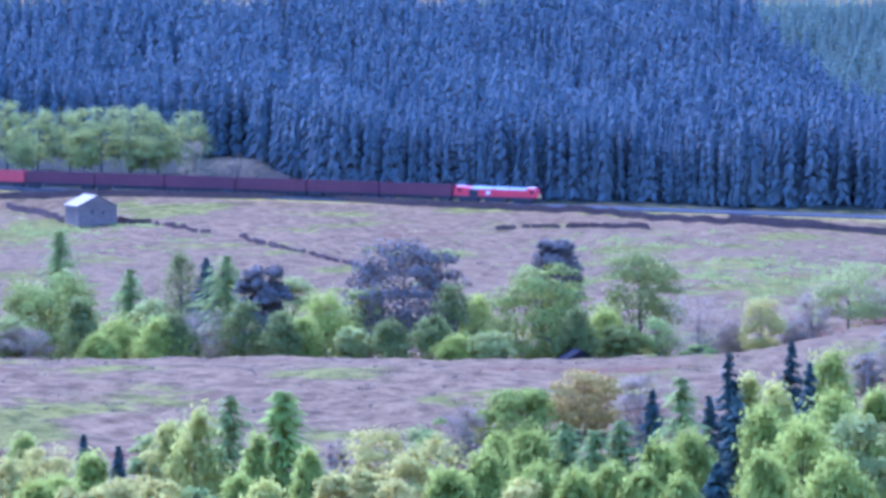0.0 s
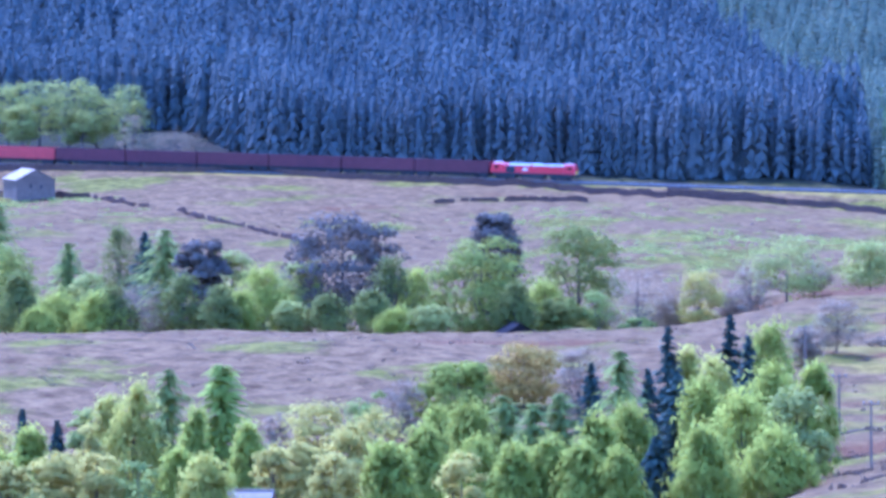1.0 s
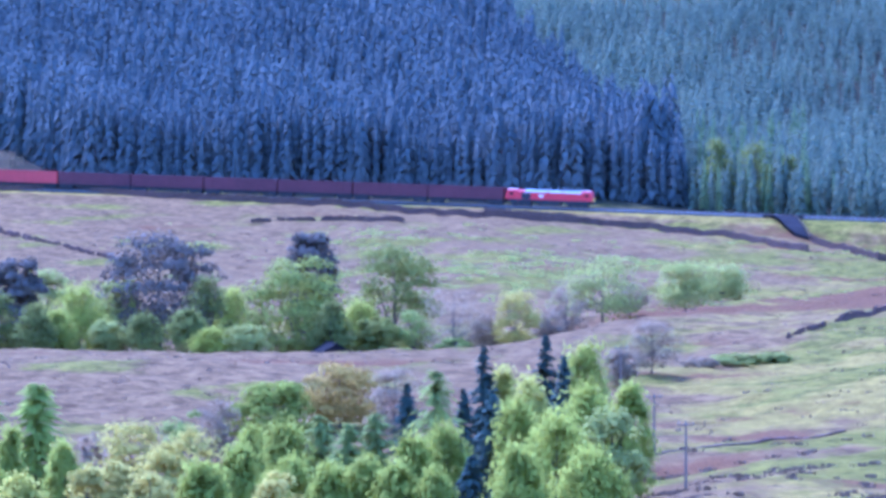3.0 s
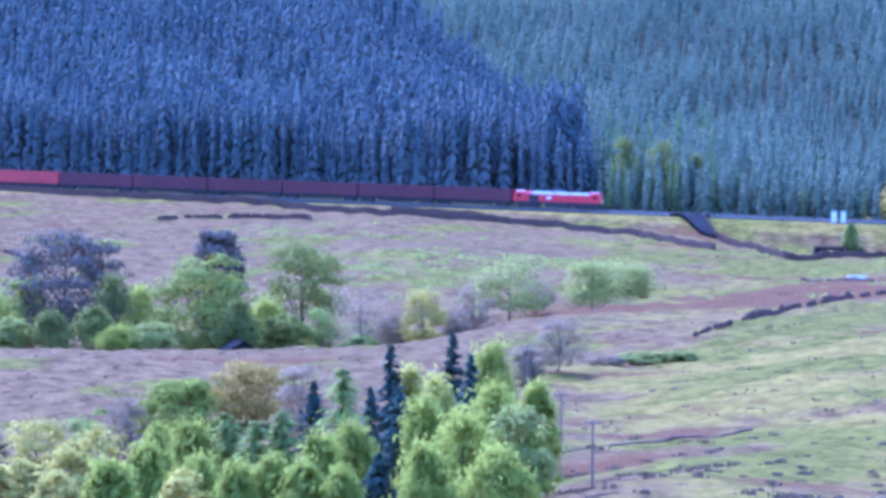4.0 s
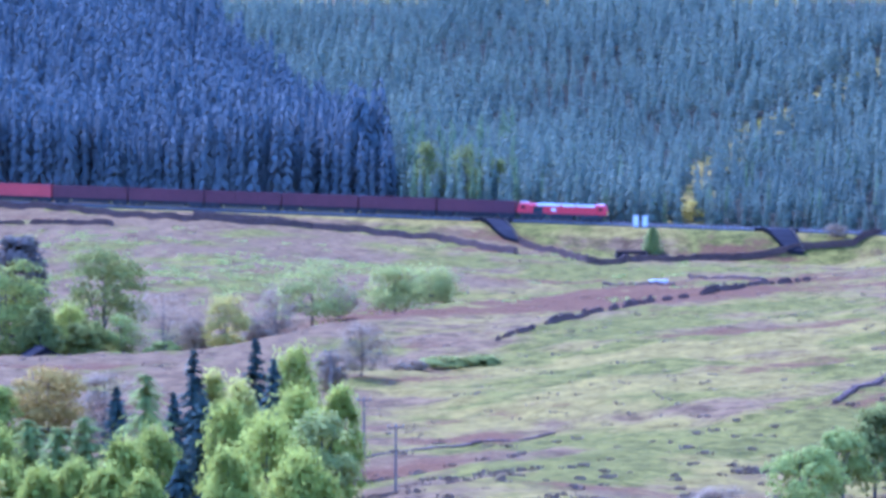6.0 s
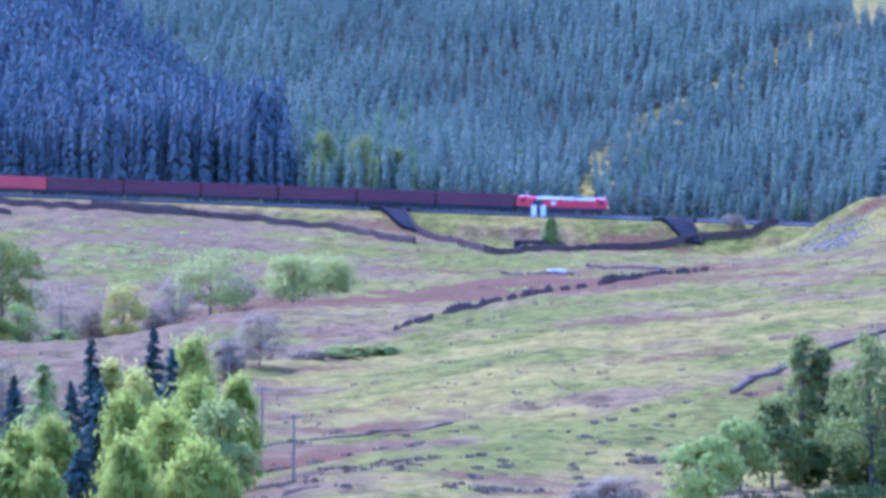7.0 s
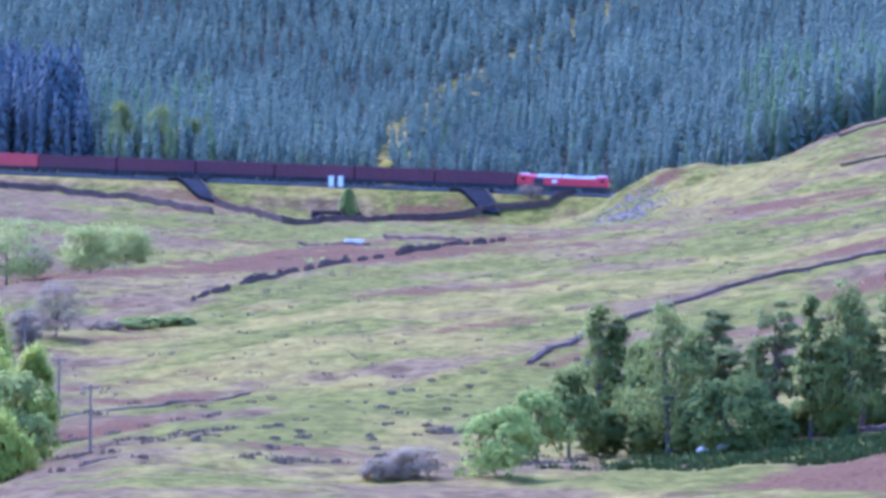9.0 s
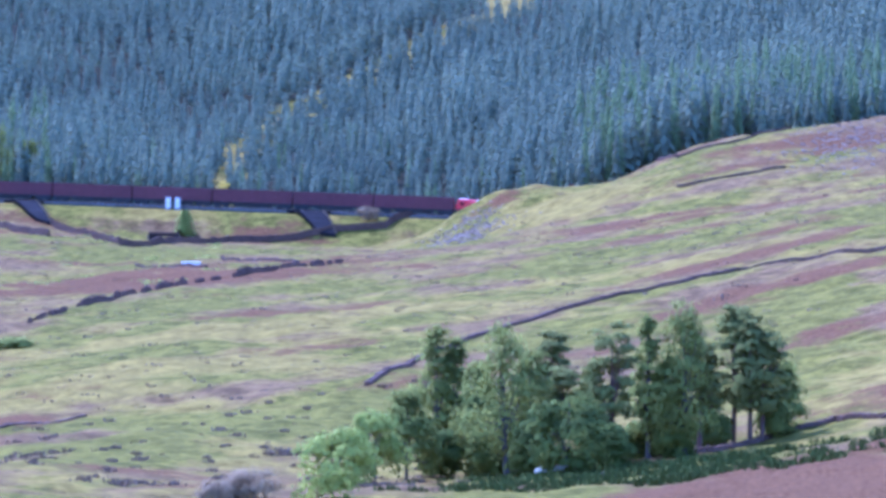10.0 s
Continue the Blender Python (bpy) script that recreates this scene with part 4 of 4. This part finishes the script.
def underbridge(bearing, run, reach, top, foot):
    """A masonry underbridge in the embankment: girder under the track, a slope of stone coloured near-black for its
    shaded mouth, and pale copings.
    """
    s = rail_s(bearing)
    root = tagged(new("underbridge"), "masonry underbridge with pale coping in the railway embankment, its shaded mouth coloured near-black", "bridge", "embankment underbridges")
    bm = bmesh.new()
    n, rows = 9, []
    for i in range(n + 1):
        f = i / n
        side, ss, half = 3.2 + (reach - 3.2) * f, s + run * f, top + (foot - top) * f
        ring = []
        for w, up in ((-1.0, -1.2), (-1.0, 0.7), (-0.8, 0.85), (0.8, 0.85), (1.0, 0.7), (1.0, -1.2)):
            x, y, _ = rail_point(ss + w * half, side)
            ring.append(bm.verts.new((x, y, ground_z(x, y) + up - (0.12 if i % 2 else 0))))
        rows.append(ring)
    for a, b in zip(rows, rows[1:]):
        for k in range(5):
            bm.faces.new((a[k], a[k + 1], b[k + 1], b[k]))
    bm.faces.new(rows[0])
    bm.faces.new(reversed(rows[-1]))
    bmesh.ops.recalc_face_normals(bm, faces=bm.faces)
    part("masonry", bm, SHADE_DARK_STONE, root)
    for sgn in (-1, 1):
        bm = bmesh.new()
        for i in range(12):
            f = (i + 0.5) / 12
            x, y, _ = rail_point(s + run * f + sgn * (top + (foot - top) * f + 0.2), 3.2 + (reach - 3.2) * f)
            box(bm, x, y, ground_z(x, y) + 0.8, 0.5, 1.2, 0.35, 0.05)
        part("coping", bm, PALE_STONE if sgn > 0 else SHADE_DARK_STONE, root)
    bm = bmesh.new()
    box(bm, 0, 0, -0.5, 2 * top + 4.0, 0.5, 1.2, 0.04)
    for k in range(7):
        box(bm, (k - 3) * (2 * top + 3.6) / 6, -0.3, -0.5, 0.16, 0.16, 1.1)
    girder = part("girder", bm, SHADE_DARK_STONE, root)
    girder.matrix_world = pose(*rail_point(s, 3.0), 0, 0, -RAIL_FOOT)


underbridge(1.63, 8.0, 19.0, 2.7, 1.6)
underbridge(5.06, 6.0, 14.5, 3.1, 2.1)


# ---- lineside and farm buildings ----
def lineside_cabinet(bearing):
    s = rail_s(bearing)
    x, y, _ = rail_point(s, 3.6)
    root = tagged(new("lineside_cabinet"), "tall white lineside equipment cabinet at the embankment edge", "cabinet", "lineside cabinets")
    root.matrix_world = pose(x, y, ground_z(x, y), 0, 0, -RAIL_FOOT)
    part("plinth", box(bmesh.new(), 0, 0, 0.1, 1.3, 1.1, 0.4), SLEEPER, root)
    part("body", box(bmesh.new(), 0, 0, 1.45, 1.1, 0.9, 2.3, 0.04), WHITE, root)
    part("door", box(bmesh.new(), 0, -0.46, 1.45, 0.95, 0.03, 2.0, 0.01), WHITE, root)
    part("cap", box(bmesh.new(), 0, 0, 2.66, 1.25, 1.05, 0.1, 0.02), ROOF_GREY, root)


for b in (3.372, 3.485):
    lineside_cabinet(b)


def gabled(name, label, bearing, dist, turn, width, length, eave, ridge, wall_mat, roof_mat, chimney=False, sink=0.0, openings=()):
    """A stone building with a pitched roof; the gable looks along -y before the turn."""
    x, y, z = spot(bearing, dist)
    root = tagged(new(name), label, "building")
    root.matrix_world = pose(x, y, z - sink, 0, 0, turn)
    w, l = width / 2, length / 2
    for nm, yy in (("gable_wall", -l), ("gable_wall", l)):
        bm = bmesh.new()
        t = 0.5 if yy < 0 else -0.5
        rings = [[bm.verts.new(v) for v in ((-w, q, -0.8), (w, q, -0.8), (w, q, eave), (0, q, ridge), (-w, q, eave))] for q in (yy, yy + t)]
        bm.faces.new(rings[0])
        bm.faces.new(reversed(rings[1]))
        for k in range(5):
            bm.faces.new((rings[0][k], rings[1][k], rings[1][(k + 1) % 5], rings[0][(k + 1) % 5]))
        bmesh.ops.recalc_face_normals(bm, faces=bm.faces)
        part(nm, bm, wall_mat, root)
    for xx in (-w + 0.25, w - 0.25):
        part("side_wall", box(bmesh.new(), xx, 0, eave / 2 - 0.4, 0.5, length - 1.0, eave + 0.8), wall_mat, root)
    pitch = math.atan2(ridge - eave, w)
    run = math.hypot(ridge - eave, w) + 0.35
    for sgn in (-1, 1):
        bm = bmesh.new()
        for i in range(8):
            box(bm, sgn * (run * (i + 0.5) / 8), 0, 0.06 + 0.03 * (i % 2), run / 8 + 0.06, length + 0.5, 0.1)
        bmesh.ops.rotate(bm, verts=bm.verts, cent=(0, 0, 0), matrix=Matrix.Rotation(sgn * pitch, 3, "Y"))
        part("roof_slope", bm, roof_mat, root, at=(0, 0, ridge + 0.05))
    part("ridge_cap", box(bmesh.new(), 0, 0, ridge + 0.16, 0.4, length + 0.5, 0.16, 0.04), roof_mat, root)
    # openings are flat panels; the dark inside is put into their black colour
    for cx, cz, sx, sz in openings:
        part("opening", box(bmesh.new(), cx, -l - 0.01, cz, sx, 0.06, sz), BLACK, root)
    if chimney:
        stack = part("chimney", box(bmesh.new(), 0, l * 0.25, ridge + 0.5, 0.7, 0.7, 1.2, 0.03), wall_mat, root)
        part("chimney_pot", box(bmesh.new(), 0, l * 0.25, ridge + 1.3, 0.3, 0.3, 0.5, 0.05), SLEEPER, stack)
    return root


gabled("field_barn", "pale stone field barn with grey slate roof beside a wall", -9.74, 1104, 24, 9.2, 12.5, 4.6, 6.9, PALE_STONE, SLATE,
       openings=((-1.2, 3.2, 0.5, 0.9), (1.3, 3.0, 0.5, 0.8)))
gabled("stone_hut", "small dark stone hut among the beck trees", -3.86, 752, 20, 5.0, 5.0, 1.6, 3.0, SHADE_DARK_STONE, SHADE_DARK_STONE, sink=0.5)
gabled("farmhouse", "farmhouse with blue-grey slate roof half hidden by trees", -7.38, 440, 86, 6.0, 8.4, 3.0, 5.0, PALE_STONE, SLATE, chimney=True)


def utility_pole(bearing, dist, h):
    root = tagged(new("utility_pole"), "weathered wooden overhead line pole with cross-arm", "pole", "overhead line poles")
    root.matrix_world = pose(*spot(bearing, dist), 0, 0, 8)
    v, f = [], []
    tube(v, f, (0, 0, -0.6), (0, 0, h), 0.17, 0.11, 8)
    new("post", mesh_of("post", v, f, WOOD)).parent = root
    part("cross_arm", box(bmesh.new(), 0, -0.12, h - 0.35, 1.7, 0.1, 0.14, 0.01), WOOD, root)
    for x in (-0.75, 0.0, 0.75):
        v, f = [], []
        tube(v, f, (x, -0.12, h - 0.28), (x, -0.12, h - 0.02), 0.06, 0.035)
        new("insulator", mesh_of("insulator", v, f, SLEEPER)).parent = root


utility_pole(0.433, 485, 6.9)
utility_pole(0.049, 544, 7.0)
utility_pole(-0.357, 632, 6.4)

bm = bmesh.new()
for sx, sy, px, py, h in ((3.2, 0.12, 0, -0.6, 0.7), (3.2, 0.12, 0, 0.6, 0.7), (0.12, 1.32, -1.6, 0, 0.7), (0.12, 1.32, 1.6, 0, 0.7), (3.1, 1.2, 0, 0, 0.15)):
    box(bm, px, py, h / 2, sx, sy, h, 0.02)
trough = part("water_trough", bm, WHITE)
trough.matrix_world = pose(*spot(3.615, 876), 0, 0, 10)
tagged(trough, "long white water trough in wet grass below the embankment", "trough")


def culvert(bearing, dist):
    """A small dark stone bridge over the beck at the embankment foot, its mouth towards the camera."""
    root = tagged(new("stone_culvert"), "small dark stone culvert with pale end posts at the embankment foot", "bridge")
    root.matrix_world = pose(*spot(bearing, dist), 0, 0, -8)
    for x in (-2.6, 2.6):
        part("abutment", box(bmesh.new(), x, 0, 0.5, 1.4, 2.4, 3.0, 0.06), SHADE_DARK_STONE, root)
        part("end_post", box(bmesh.new(), x * 1.35, -1.3, 0.7, 0.4, 0.4, 2.2, 0.04), PALE_STONE, root)
    part("deck", box(bmesh.new(), 0, 0, 1.75, 6.8, 2.6, 0.6, 0.06), SHADE_DARK_STONE, root)
    part("parapet", box(bmesh.new(), 0, -1.2, 2.2, 6.8, 0.4, 0.5, 0.05), STONE, root)


culvert(3.29, 1064)


# ---- animals and small cover ----
def sheep(bearing, dist, turn):
    root = tagged(new("sheep"), "white sheep grazing near the pine clump", "sheep", "grazing sheep")
    root.matrix_world = pose(*spot(bearing, dist), 0, 0, turn)
    bm = bmesh.new()
    bmesh.ops.create_icosphere(bm, subdivisions=3, radius=1, matrix=Matrix.Translation((0, 0, 0.62)) @ Matrix.Diagonal((0.58, 0.3, 0.32, 1)))
    for v in bm.verts:
        v.co += v.normal * 0.03 * noise.noise(v.co * 9)
    part("fleece", bm, WOOL, root)
    bm = bmesh.new()
    bmesh.ops.create_icosphere(bm, subdivisions=2, radius=1, matrix=Matrix.Translation((0.68, 0, 0.55)) @ Matrix.Rotation(0.6, 4, "Y") @ Matrix.Diagonal((0.2, 0.1, 0.11, 1)))
    part("head", bm, WOOL, root)
    for x in (-0.35, 0.35):
        for y in (-0.15, 0.15):
            v, f = [], []
            tube(v, f, (x, y, 0.4), (x, y, -0.05), 0.05, 0.04)
            new("leg", mesh_of("leg", v, f, WOOL)).parent = root


for b, d, turn in ((7.87, 442, 10), (8.10, 443, 170), (8.18, 444, 30)):
    sheep(b, d, turn)


def scatter(name, label, mat, spots, seed, h, w, blades):
    """Tufts of upright blades, one joined mesh."""
    rng = np.random.default_rng(seed)
    quads = []
    for b, d, size in spots:
        x, y, z = spot(b, d)
        for _ in range(blades):
            q, r = rng.uniform(0, 6.283), abs(rng.normal()) * w * size
            c = np.array([x + r * math.cos(q), y + r * math.sin(q), z - 0.1])
            up = np.array([rng.normal() * 0.25, rng.normal() * 0.25, 1.0]) * h * size * rng.uniform(0.5, 1.1)
            sd = np.array([math.cos(q * 3), math.sin(q * 3), 0]) * 0.16 * size
            quads.append([c - sd, c + sd, c + up + sd * 0.4, c + up - sd * 0.4])
    return tagged(new(name, sheet_mesh(name, np.array(quads), mat)), label, "grass", kind="stuff")


rng = np.random.default_rng(31)
tufts = [(rng.uniform(0.2, 9.5), rng.uniform(425, 570), rng.uniform(0.4, 1.1)) for _ in range(170)]
for _ in range(15):
    b, d = rng.uniform(-0.3, 7.0), rng.uniform(425, 540)
    tufts += [(b + rng.normal() * 0.16, d + rng.normal() * 1.6, rng.uniform(0.6, 1.2)) for _ in range(14)]
scatter("rush_tussocks", "brown rush and heather tussocks dotted over rough pasture", TUSSOCK, tufts, 32, 0.5, 0.5, 26)
# dark tufts paint in the strip of shade below the pine clump
rushes = [(rng.normal(9.2, 1.2), rng.uniform(412, 455), rng.uniform(0.6, 1.3)) for _ in range(600)]
scatter("rush_bed", "rushes below the pines, coloured dark for the shade of the trees", SHADE_RUSH, rushes, 35, 0.55, 0.7, 18)
heath = [(rng.uniform(-11, 12.5), rng.uniform(570, 1050), rng.uniform(0.6, 1.3)) for _ in range(1600)]
scatter("moor_grass", "bleached and brown moor grass tussocks", TUSSOCK, heath, 36, 0.32, 0.7, 9)
bracken = [(rng.uniform(-11, 4), rng.uniform(800, 1060), rng.uniform(0.7, 1.6)) for _ in range(150)]
bracken += [(rng.normal(-1.6, 1.6), rng.normal(900, 40), rng.uniform(0.7, 1.4)) for _ in range(140)]
for pb, pd, sb, sd in ((-10.3, 1080, 0.35, 12), (-9.3, 1095, 0.3, 6), (-2.0, 930, 0.8, 14), (-0.9, 955, 0.7, 12), (-3.4, 1020, 0.6, 10)):
    bracken += [(rng.normal(pb, sb), rng.normal(pd, sd), rng.uniform(0.7, 1.5)) for _ in range(40)]
scatter("bracken_clumps", "bright green bracken and bilberry clumps on the slope", LEAF["alder"], bracken, 33, 0.45, 1.1, 22)


def strewn(name, label, mat, centre, spread, count, size, seed):
    """Angular stones lying about a centre of bearing and distance, one joined mesh."""
    rng = np.random.default_rng(seed)
    verts, faces = [], []
    for _ in range(count):
        x, y, z = spot(rng.normal(centre[0], spread[0]), rng.normal(centre[1], spread[1]))
        bm = bmesh.new()
        bmesh.ops.create_icosphere(bm, subdivisions=1, radius=rng.uniform(*size))
        n = len(verts)
        for v in bm.verts:
            c = v.co * (1 + 0.4 * rng.uniform(-1, 1))
            verts.append((x + c.x * 1.3, y + c.y, z + c.z * 0.6))
        faces.extend(tuple(n + v.index for v in f.verts) for f in bm.faces)
        bm.free()
    tagged(new(name, mesh_of(name, verts, faces, mat)), label, "stones", kind="stuff")


strewn("spoil_stones", "grey stones strewn on the flank of the spoil heap", SCREE, (6.95, 990), (0.26, 9), 520, (0.16, 0.45), 44)
strewn("brash_and_stones", "pale grey brash and stones below the plantation edge", SCREE, (11.6, 1000), (0.45, 20), 420, (0.2, 0.5), 45)


# ---- the train ----
def wheelset_frame(parent, x, wheels, spacing):
    """A bogie with its wheels."""
    bogie = part("bogie", box(bmesh.new(), 0, 0, 0.82, spacing * (wheels - 1) + 1.6, 2.5, 0.86, 0.1), BLACK, parent, at=(x, 0, 0))
    for k in range(wheels):
        for y in (-0.75, 0.75):
            bm = bmesh.new()
            bmesh.ops.create_cone(bm, cap_ends=True, segments=16, radius1=0.52, radius2=0.52, depth=0.14,
                                  matrix=Matrix.Translation(((k - (wheels - 1) / 2) * spacing, y, 0.52)) @ Matrix.Rotation(radians(90), 4, "X"))
            part("wheel", bm, BLACK, bogie)


def loft(bm, sections):
    """Closed skin through cross-sections (x, list of (y, z))."""
    rings = [[bm.verts.new((x, y, z)) for y, z in ring] for x, ring in sections]
    n = len(rings[0])
    for a, b in zip(rings, rings[1:]):
        for k in range(n):
            bm.faces.new((a[k], a[(k + 1) % n], b[(k + 1) % n], b[k]))
    bm.faces.new(reversed(rings[0]))
    bm.faces.new(rings[-1])
    bmesh.ops.recalc_face_normals(bm, faces=bm.faces)
    return bm


def locomotive():
    root = tagged(new("locomotive"), "red diesel freight locomotive with pale grey roof", "locomotive")
    half = 10.7

    def profile(top, low=1.55, w=1.32):
        top += 0.25
        return [(-w, low), (w, low), (w, top - 0.55), (w - 0.12, top - 0.2), (w - 0.5, top), (-w + 0.5, top), (-w + 0.12, top - 0.2), (-w, top - 0.55)]

    part("body", loft(bmesh.new(), [(-half + 2.9, profile(3.5)), (half - 2.9, profile(3.5))]), RED, root)
    for sgn in (-1, 1):
        a, b, c = sgn * (half - 2.85), sgn * (half - 0.55), sgn * half
        cab = part("cab", loft(bmesh.new(), [(a, profile(3.72)), (b, profile(3.7)), (c, profile(2.35))] if sgn > 0 else [(c, profile(2.35)), (b, profile(3.7)), (a, profile(3.72))]), RED, root)
        for y in (-0.62, 0.62):
            bm = box(bmesh.new(), 0, 0, 0, 0.05, 1.0, 0.75, 0.01)
            bmesh.ops.rotate(bm, verts=bm.verts, cent=(0, 0, 0), matrix=Matrix.Rotation(-sgn * 0.38, 3, "Y"))
            part("windscreen", bm, DARK_GLASS, cab, at=(sgn * (half - 0.25), y, 3.0))
        for y in (-1.33, 1.33):
            part("cab_window", box(bmesh.new(), sgn * (half - 1.5), y, 2.85, 0.9, 0.04, 0.6, 0.01), DARK_GLASS, cab)
            part("cab_door", box(bmesh.new(), sgn * (half - 2.45), y, 2.25, 0.65, 0.05, 1.4, 0.01), RED, cab)
        part("warning_panel", box(bmesh.new(), c, 0, 1.95, 0.06, 2.4, 0.9, 0.02), YELLOW, cab)
        part("cab_roof", box(bmesh.new(), sgn * (half - 1.75), 0, 3.93, 2.2, 1.9, 0.14, 0.05), WHITE, cab)
        part("buffer_beam", box(bmesh.new(), c + sgn * 0.1, 0, 1.0, 0.25, 2.5, 0.45, 0.03), BLACK, cab)
        for y in (-0.85, 0.85):
            part("headlight", box(bmesh.new(), c + sgn * 0.04, y, 1.75, 0.06, 0.32, 0.22, 0.02), WHITE, cab)
    for x, l in ((-3.7, 4.4), (0.7, 4.0), (5.3, 4.6)):
        part("roof_panel", box(bmesh.new(), x, 0, 3.76, l, 1.9, 0.22, 0.08), ROOF_GREY, root)
    for y in (-1.27, 1.27):
        for x, l in ((-3.2, 5.6), (1.7, 3.4), (5.7, 4.2)):
            part("cantrail", box(bmesh.new(), x, y, 3.5, l, 0.16, 0.55, 0.06), WHITE, root, "pale grey cantrail")
    part("exhaust_silencer", box(bmesh.new(), 2.9, 0, 3.9, 0.9, 1.2, 0.35, 0.06), BLACK, root)
    for x in (4.3, 6.0):
        bm = bmesh.new()
        bmesh.ops.create_cone(bm, cap_ends=True, segments=18, radius1=0.7, radius2=0.7, depth=0.16, matrix=Matrix.Translation((x, 0, 3.92)))
        part("roof_fan", bm, BLACK, root)
    for y in (-1.34, 1.34):
        part("side_grille", box(bmesh.new(), -5.6, y, 2.35, 2.3, 0.05, 1.5, 0.01), BLACK, root)
        part("emblem", box(bmesh.new(), -1.9, y, 2.45, 1.1, 0.05, 0.7, 0.01), WHITE, root, "plain white emblem panel")
        for x in (1.0, 3.2, 5.4):
            part("body_door", box(bmesh.new(), x, y, 2.3, 1.6, 0.03, 1.45, 0.01), RED, root)
        part("sill", box(bmesh.new(), 0, y * 0.97, 1.33, 2 * half - 1.0, 0.10, 0.44, 0.01), BLACK, root)
    part("fuel_tank", box(bmesh.new(), 0, 0, 0.82, 5.6, 2.5, 1.05, 0.15), BLACK, root)
    wheelset_frame(root, -6.9, 3, 1.75)
    wheelset_frame(root, 6.9, 3, 1.75)
    return root


def wagon(name, mat, label):
    """A high-sided bogie box wagon, ribbed, open at the top."""
    root = tagged(new(name), label, "wagon", "wagons of the freight train")
    l, w, lo, hi = 18.55, 2.8, 1.35, 4.1
    for y in (-w / 2, w / 2):
        side = part("side_panel", box(bmesh.new(), 0, y, (lo + hi) / 2, l, 0.08, hi - lo, 0.01), mat, root)
        for k in range(11):
            part("rib", box(bmesh.new(), -l / 2 + 0.3 + k * (l - 0.6) / 10, y * 1.045, (lo + hi) / 2, 0.14, 0.1, hi - lo - 0.1), mat, side)
        part("top_rail", box(bmesh.new(), 0, y * 1.02, hi, l, 0.18, 0.14, 0.02), mat, side)
    for x in (-l / 2, l / 2):
        part("end_panel", box(bmesh.new(), x, 0, (lo + hi) / 2, 0.08, w - 0.1, hi - lo, 0.01), mat, root)
        part("buffer_beam", box(bmesh.new(), x * 1.02, 0, 1.0, 0.3, 2.3, 0.3, 0.02), BLACK, root)
    part("underframe", box(bmesh.new(), 0, 0, 1.12, l, 2.5, 0.4, 0.03), BLACK, root)
    part("brake_gear", box(bmesh.new(), 0, 0, 0.6, 9.0, 1.9, 0.45, 0.05), BLACK, root)
    bm = bmesh.new()
    n = 24
    rows = [[bm.verts.new((-l / 2 + 0.1 + (l - 0.2) * i / n, y * (w / 2 - 0.06), hi - 0.25 + (0.22 if y == 0 else 0) + 0.08 * noise.noise((i * 1.7, y * 3, 1)))) for y in (-1, 0, 1)] for i in range(n + 1)]
    for a, b in zip(rows, rows[1:]):
        for k in range(2):
            bm.faces.new((a[k], b[k], b[k + 1], a[k + 1]))
    part("load", bm, COAL, root)
    wheelset_frame(root, -7.3, 2, 1.9)
    wheelset_frame(root, 7.3, 2, 1.9)
    return root


engine = locomotive()
brown = wagon("box_wagon", WAGON, "dark rust-brown high-sided box wagon")
red = wagon("box_wagon", WAGON_RED, "faded red high-sided box wagon")
PITCH = 18.85
train = [(engine, 10.7)]
for k in range(12):
    if k == 0:
        w = brown
    elif k == 6:
        w = red
    else:
        w = copy_thing(brown, Matrix())
    train.append((w, -0.3 - PITCH / 2 - k * PITCH))


def motions():
    """The train runs steadily to the right along the straight line."""
    fall = -math.degrees(math.atan(RAIL_FALL))
    for thing, ahead in train:
        rows = []
        for t in (0.0, 2.0, 4.0, 6.0, 8.0, 10.0):
            s = -378.9 + 25.02 * t - 0.073 * t * t + ahead
            rows.append((t, pose(*rail_point(s), 0, fall, -RAIL_FOOT)))
        walk(thing, rows)


motions()
